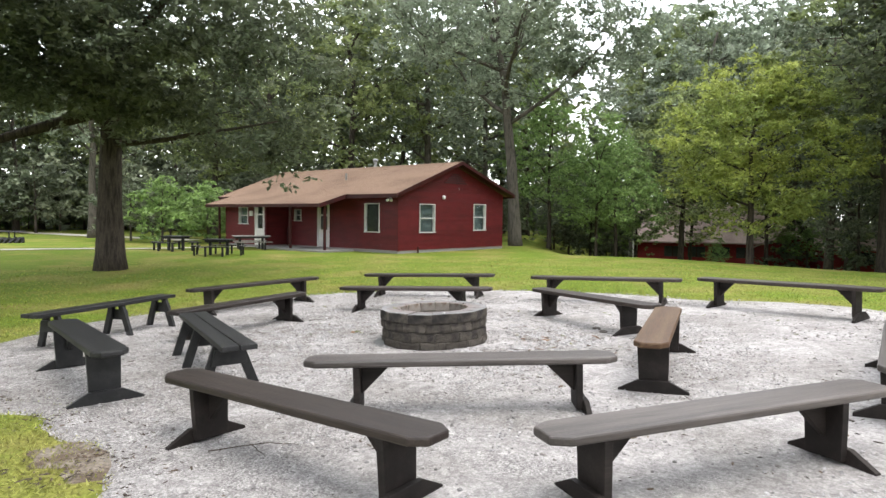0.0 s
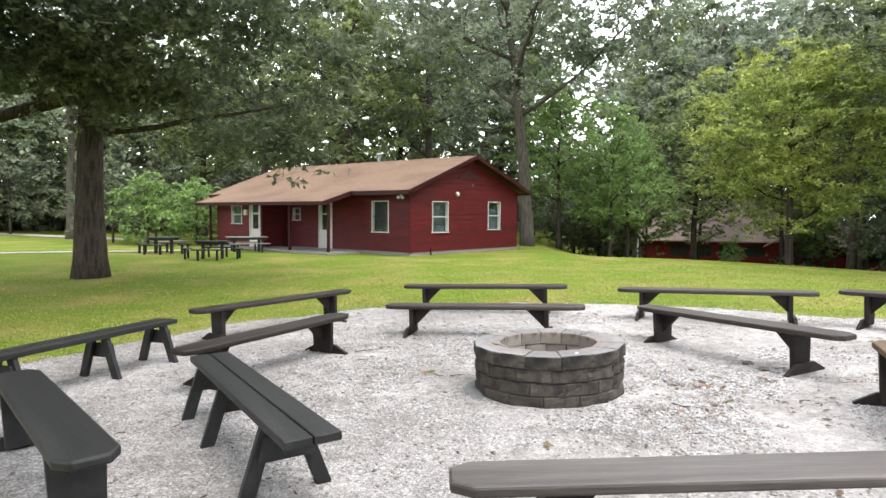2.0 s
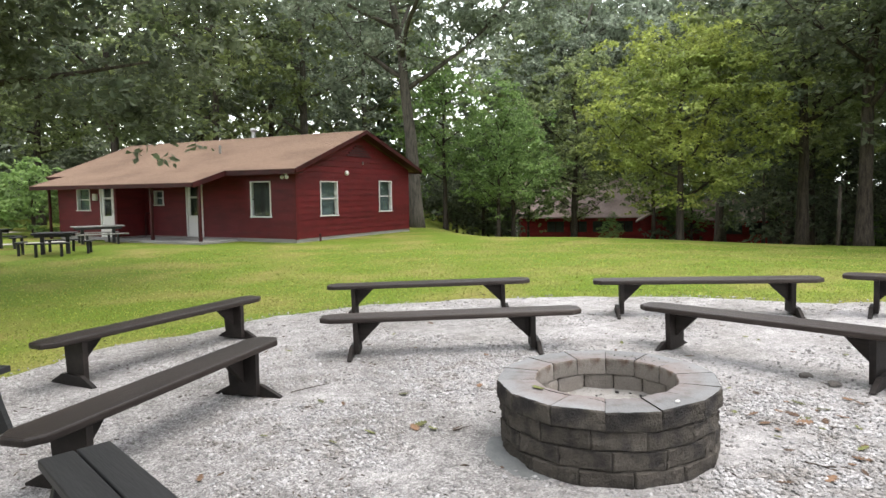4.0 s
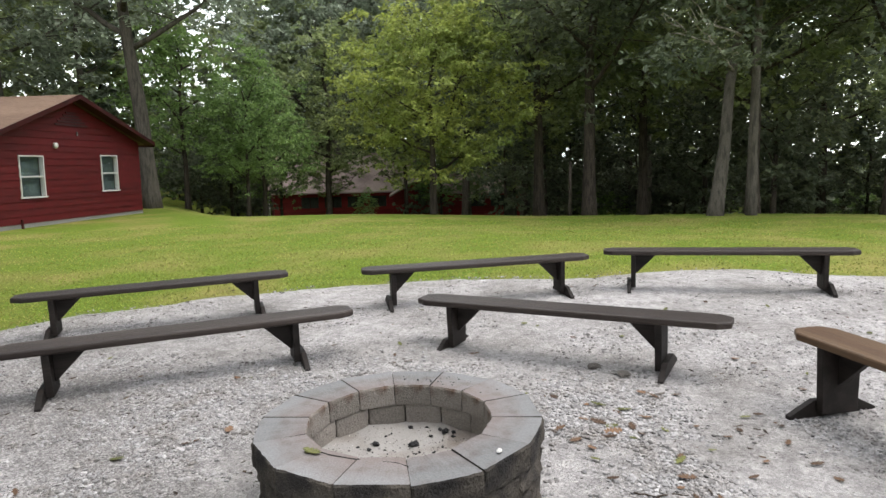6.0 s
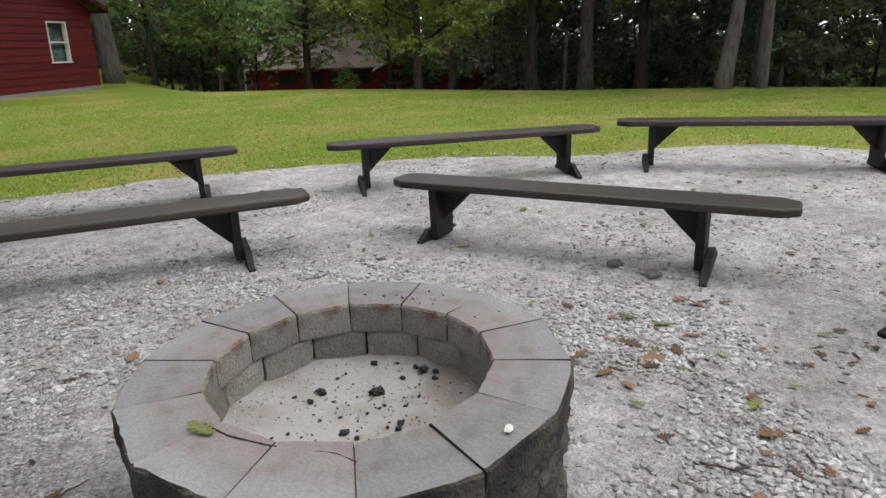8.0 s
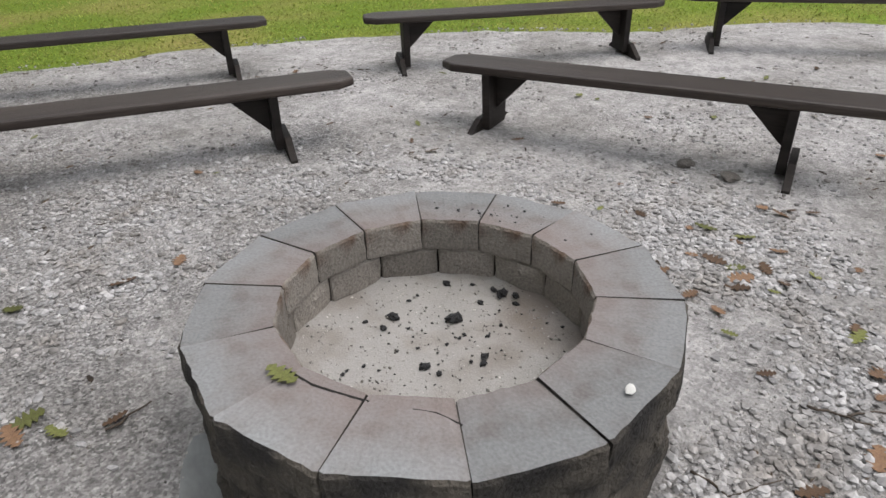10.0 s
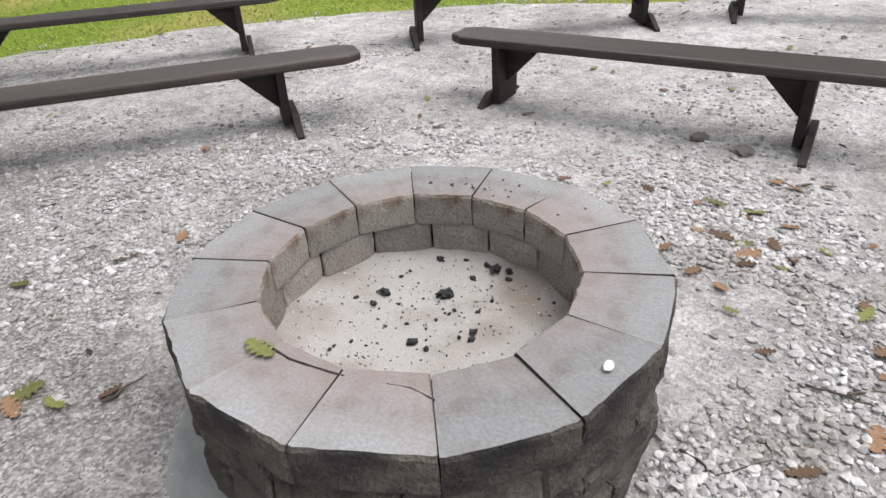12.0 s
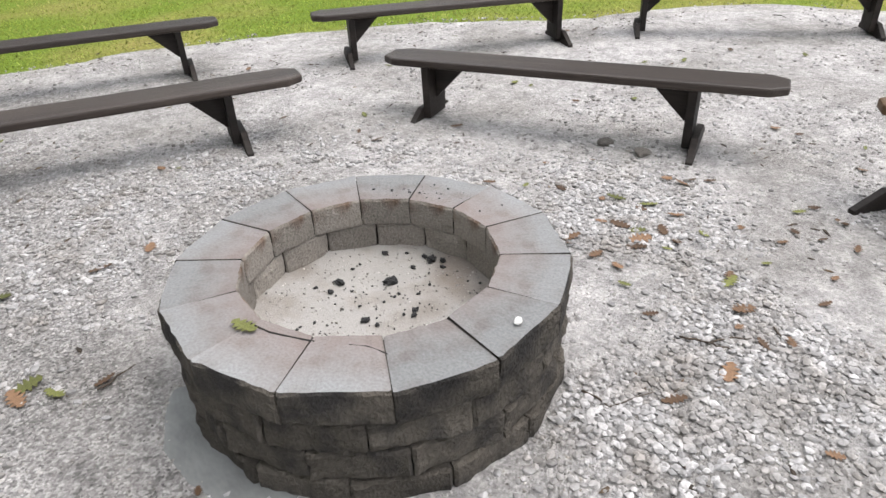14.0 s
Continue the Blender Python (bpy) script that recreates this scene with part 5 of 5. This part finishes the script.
# Stony drifts (x, y, reach) and bare sandy spots between them.
drifts = [(0.55, 7.45, 0.42), (0.3, 7.6, 0.22), (0.95, 7.3, 0.5), (1.05, 7.6, 0.3), (1.4, 8.1, 0.42), (1.2, 8.5, 0.3), (1.45, 8.8, 0.35), (-0.95, 9.55, 0.42), (-0.7, 10.3, 0.5), (-1.5, 9.2, 0.6), (0.1, 10.2, 0.45), (0.5, 9.75, 0.35), (-0.1, 9.4, 0.3), (-2.3, 9.2, 0.6), (1.9, 7.5, 0.6), (0.7, 9.3, 0.3), (-1.6, 8.2, 0.5)]
sands = [(0.84, 8.1, 0.3), (-0.98, 8.6, 0.34), (1.1, 10.9, 0.6), (1.7, 10.1, 0.5), (-0.6, 7.6, 0.35)]
octv = np.array([(1, 0, 0), (0, 1, 0), (-1, 0, 0), (0, -1, 0), (0, 0, 1), (0, 0, -1)], dtype=float)
octf = np.array([(0, 1, 4), (1, 2, 4), (2, 3, 4), (3, 0, 4), (1, 0, 5), (2, 1, 5), (3, 2, 5), (0, 3, 5)])
pv, pf, count, total = [], [], 0, 0
while count < 50000:
    heap = drifts[count % len(drifts)] if count > 29000 else None
    if heap:
        x, y = heap[0] + g.normal() * heap[2] * 0.62, heap[1] + g.normal() * heap[2] * 0.62
    elif g.random() < 0.45:
        r, a = 0.64 + 3.1 * g.random() ** 0.85, g.random() * 6.283
        x, y = PIT[0] + r * math.cos(a), PIT[1] + r * math.sin(a)
    else:
        r, a = 6.6 * math.sqrt(g.random()), g.random() * 6.283
        x, y = 0.2 + r * math.cos(a), 8.2 + r * math.sin(a)
    dens = noise.noise((x * 0.9, y * 0.9, 2)) + 0.45 * noise.noise((x * 2.7, y * 2.7, 4)) + 0.3 * noise.noise((x * 8, y * 8, 6))
    if any(math.hypot(x - u, y - v) < k * g.uniform(0.5, 1.3) for u, v, k in sands) and g.random() < 0.86:
        continue
    if dens + (0.25 if heap else 0.2 if x < -0.5 else 0.05) < g.uniform(-0.16, 0.16) or not inside_gravel(x, y) or math.hypot(x - PIT[0], y - PIT[1]) < 0.63:
        continue
    s = 0.0038 + 0.0105 * g.random() ** 2.4 + (0.006 if g.random() < 0.02 else 0)
    q = g.random() * 6.283
    if heap:
        s = 0.0036 + 0.0125 * g.random() ** 3.2
    small = s < 0.0058
    sh = (octv * (1 + 0.2 * g.normal(size=(6, 1))) if small else low * (1 + 0.17 * g.normal(size=(12, 1)))) * np.array([s * g.uniform(1.0, 1.45), s, s * g.uniform(0.6, 0.9)])
    c_, s_ = math.cos(q), math.sin(q)
    pos = np.stack([sh[:, 0] * c_ - sh[:, 1] * s_, sh[:, 0] * s_ + sh[:, 1] * c_, sh[:, 2] + sh[:, 0] * g.uniform(-0.3, 0.3)], axis=1) + np.array([x, y, gravel_z(x, y, False) + s * g.uniform(-0.05, 0.42)])
    pf.append((octf if small else lowf) + total)
    total += len(pos)
    pv.append(pos)
    count += 1
tagged(put("pebbles", mesh("pebbles", np.concatenate(pv).tolist(), np.concatenate(pf).tolist(), PEBBLE)), "loose pale grey and buff pebbles on the gravel", "pebbles", kind="stuff")

gv, gf = [], []
while len(gv) < 20000:
    r, a = 0.63 + 3.4 * g.random() ** 0.85, g.random() * 6.283
    x, y = PIT[0] + r * math.cos(a), PIT[1] + r * math.sin(a)
    if noise.noise((x * 1.1, y * 1.1, 12)) < g.uniform(-0.6, 0.35) or not inside_gravel(x, y):
        continue
    s, q = 0.002 + 0.004 * g.random() ** 2, g.random() * 6.283
    sh = octv * (1 + 0.25 * g.normal(size=(6, 1))) * np.array([s * 1.3, s, s * 0.7])
    pos = np.stack([sh[:, 0] * math.cos(q) - sh[:, 1] * math.sin(q), sh[:, 0] * math.sin(q) + sh[:, 1] * math.cos(q), sh[:, 2]], axis=1)
    gf.append(octf + len(gv) * 6)
    gv.append(pos + np.array([x, y, gravel_z(x, y, False) + s * 0.2]))
tagged(put("grit", mesh("grit", np.concatenate(gv).tolist(), np.concatenate(gf).tolist(), GRIT)), "fine stone grit between the pebbles", "grit", kind="stuff")

av, af = [], []
for i in range(1500):
    r, a = 0.4 * math.sqrt(g.random()), g.random() * 6.283
    x, y, k = r * math.cos(a), r * math.sin(a), 0.0012 + 0.0042 * g.random() ** 3
    av.append(octv * (1 + 0.3 * g.normal(size=(6, 1))) * np.array([k * 1.4, k, k * 0.7]) + np.array([x, y, ash_z(x, y) + k * 0.3]))
    af.append(octf + i * 6)
tagged(put("ash_grit", mesh("ash_grit", np.concatenate(av).tolist(), np.concatenate(af).tolist(), GRIT), pit), "grey cinders and grit on the ash", kind="stuff")

DEBRIS = material("bark_debris", (0.045, 0.035, 0.028), 0.95, 9, 0.4, 40, 0.2, second=(0.1, 0.07, 0.045), per="island")
dv, df = [], []
for i in range(15000):
    r, a = 6.4 * math.sqrt(g.random()), g.random() * 6.283
    if i > 11500:
        a = radians(g.uniform(190, 262))
        r = gravel_edge(math.degrees(a)) + g.normal() * 0.4
    x, y = 0.2 + r * math.cos(a), 8.2 + r * math.sin(a)
    if not inside_gravel(x, y, 0.6) or math.hypot(x - PIT[0], y - PIT[1]) < 0.64 or noise.noise((x * 1.3, y * 1.3, 8)) + 0.5 * noise.noise((x * 4, y * 4, 3)) < g.uniform(-0.1, 0.45):
        continue
    s = 0.003 + 0.013 * g.random() ** 2.6
    q = g.random() * 6.283
    sh = low * (1 + 0.3 * g.normal(size=(12, 1))) * np.array([s * g.uniform(1.0, 2.6), s * g.uniform(0.3, 0.7), s * 0.3])
    pos = np.stack([sh[:, 0] * math.cos(q) - sh[:, 1] * math.sin(q), sh[:, 0] * math.sin(q) + sh[:, 1] * math.cos(q), sh[:, 2]], axis=1)
    df.append(lowf + len(dv) * 12)
    dv.append(pos + np.array([x, y, gravel_z(x, y, False) + s * 0.2]))
tagged(put("bark_debris", mesh("bark_debris", np.concatenate(dv).tolist(), np.concatenate(df).tolist(), DEBRIS)), "dark scraps of bark and leaf on the gravel", "debris", kind="stuff")

stones = [lump_mesh("stone", ROCK, 20 + s, 0.6, 2) for s in range(2)]
for i, (x, y, r) in enumerate([(1.98, 9.24, 0.055), (2.02, 8.99, 0.065), (0.95, 3.2, 0.06)]):
    ob = tagged(new("stone", stones[i % 2]), "dark grey field stone lying on the gravel", "stone", "loose stones")
    ob.matrix_basis = pose(x, y, gravel_z(x, y, False) + r * 0.25, 0, 0, 40 * i) @ Matrix.Diagonal((r, r * 0.75, r * (0.8, 0.45, 0.6)[i], 1))
chip = tagged(new("stone_chip", lump_mesh("stone_chip", WHITE, 77, 0.5, 2)), "small white stone chip on the pit's rim", "stone")
chip.matrix_basis = SITE @ pose(0.03, 7.775, 0.43, 0, 0, 30) @ Matrix.Diagonal((0.016, 0.011, 0.013, 1))


def oak_leaf(name, mat, seed):
    """A lobed oak leaf, curled, with some thickness."""
    r = random.Random(seed)
    out = []
    for i in range(11):
        k = i / 10
        w = (0.08 + 0.26 * math.sin(math.pi * k) ** 0.8) * (1 if i % 2 else 0.36) if 0 < i < 10 else 0.03
        out.append((k - 0.5, w))
    left = [(x, w, 0.16 * (x * x) + 0.3 * w * w * r.uniform(0.3, 1.4)) for x, w in out]
    right = [(x, -w, 0.16 * (x * x) + 0.3 * w * w * r.uniform(0.3, 1.4)) for x, w in out]
    spine = [(x, 0, 0.12 * x * x) for x, w in out]
    v = left + spine + right
    v += [(x, y, z - 0.012) for x, y, z in v]
    f = []
    for i in range(10):
        for a, b in ((0, 11), (11, 22)):
            f.append((a + i, b + i, b + i + 1, a + i + 1))
            f.append((33 + a + i, 33 + a + i + 1, 33 + b + i + 1, 33 + b + i))
        f.append((i, i + 1, 34 + i, 33 + i))
        f.append((22 + i, 55 + i, 56 + i, 23 + i))
    return mesh(name, v, f, mat)


dry = [oak_leaf("fallen_leaf", DRYLEAF, s) for s in range(3)]
green = [oak_leaf("fallen_leaf", GREENLEAF, 9 + s) for s in range(2)]
rnd = random.Random(12)
spots = [(1.24, 8.46, 0, 0.1), (1.2, 8.31, 0, 0.11), (1.13, 8.27, 0, 0.09), (-0.79, 9.56, 0, 0.1), (0.72, 7.54, 0, 0.1), (1.07, 7.72, 0, 0.11), (-1.16, 9.59, 1, 0.09), (-1.14, 8.91, 1, 0.1), (-1.18, 8.86, 0, 0.1), (1.21, 7.87, 1, 0.09), (1.53, 8.54, 1, 0.1), (1.46, 8.68, 1, 0.1), (0.77, 9.04, 0, 0.09), (-0.57, 9.61, 0, 0.09), (1.85, 8.68, 0, 0.08)]
while len(spots) < 125:
    x, y = (rnd.uniform(-2.5, 4.6), rnd.uniform(6.0, 12.5)) if len(spots) < 85 else (rnd.gauss(1.35, 0.45), rnd.gauss(8.1, 0.5))
    if inside_gravel(x, y) and math.hypot(x - PIT[0], y - PIT[1]) > 0.72:
        spots.append((x, y, 1 if rnd.random() < 0.25 else 0, rnd.uniform(0.04, 0.085)))
for x, y, k, s in spots:
    ob = tagged(new("fallen_leaf", green[rnd.randrange(2)] if k else dry[rnd.randrange(3)]), "fallen green oak leaf on the gravel" if k else "fallen brown oak leaf on the gravel", "leaf", "fallen leaves")
    ob.matrix_basis = Matrix.Translation((x, y, gravel_z(x, y, False) + 0.012)) @ pose(0, 0, 0, rnd.uniform(-15, 15), rnd.uniform(-15, 15), rnd.uniform(0, 360)) @ Matrix.Scale(s, 4)
ob = tagged(new("fallen_leaf", green[0]), "yellow-green oak leaf lying on the pit's rim", "leaf", "fallen leaves")
ob.matrix_basis = SITE @ pose(-0.56, 8.22, 0.427, 6, 0, 110) @ Matrix.Scale(0.09, 4)

for i, pts in enumerate([[(0.75, 7.75), (0.8, 7.665), (0.83, 7.59)], [(0.8, 7.67), (0.86, 7.65), (0.93, 7.6)], [(0.3, 7.77), (0.31, 7.67), (0.46, 7.63)], [(-0.95, 8.75), (-0.82, 8.8)], [(1.05, 7.6), (1.02, 7.48)], [(-2.0, 9.9), (-1.7, 10.05)], [(-1.35, 4.6), (-1.0, 4.75), (-0.8, 4.72)], [(-1.1, 4.7), (-0.95, 4.5)]]):
    fine = []
    for a, b in zip(pts, pts[1:]):
        fine += [(a[0] + (b[0] - a[0]) * k / 4 + 0.016 * noise.noise((a[0] * 9, k * 1.7, i)), a[1] + (b[1] - a[1]) * k / 4 + 0.016 * noise.noise((k * 1.7, a[1] * 9, i + 5))) for k in range(4)]
    pts = fine + [pts[-1]]
    v, f = tube([(x, y, gravel_z(x, y, False) + 0.01 + 0.004 * noise.noise((j * 0.9, i, 3))) for j, (x, y) in enumerate(pts)], [0.0042] + [0.0042 - 0.0026 * (j + 1) / len(pts) for j in range(len(pts) - 1)], 6)
    tagged(put("twig", mesh("twig", v, f, TWIG, True)), "thin dry twig lying on the gravel", "twig", "fallen twigs")
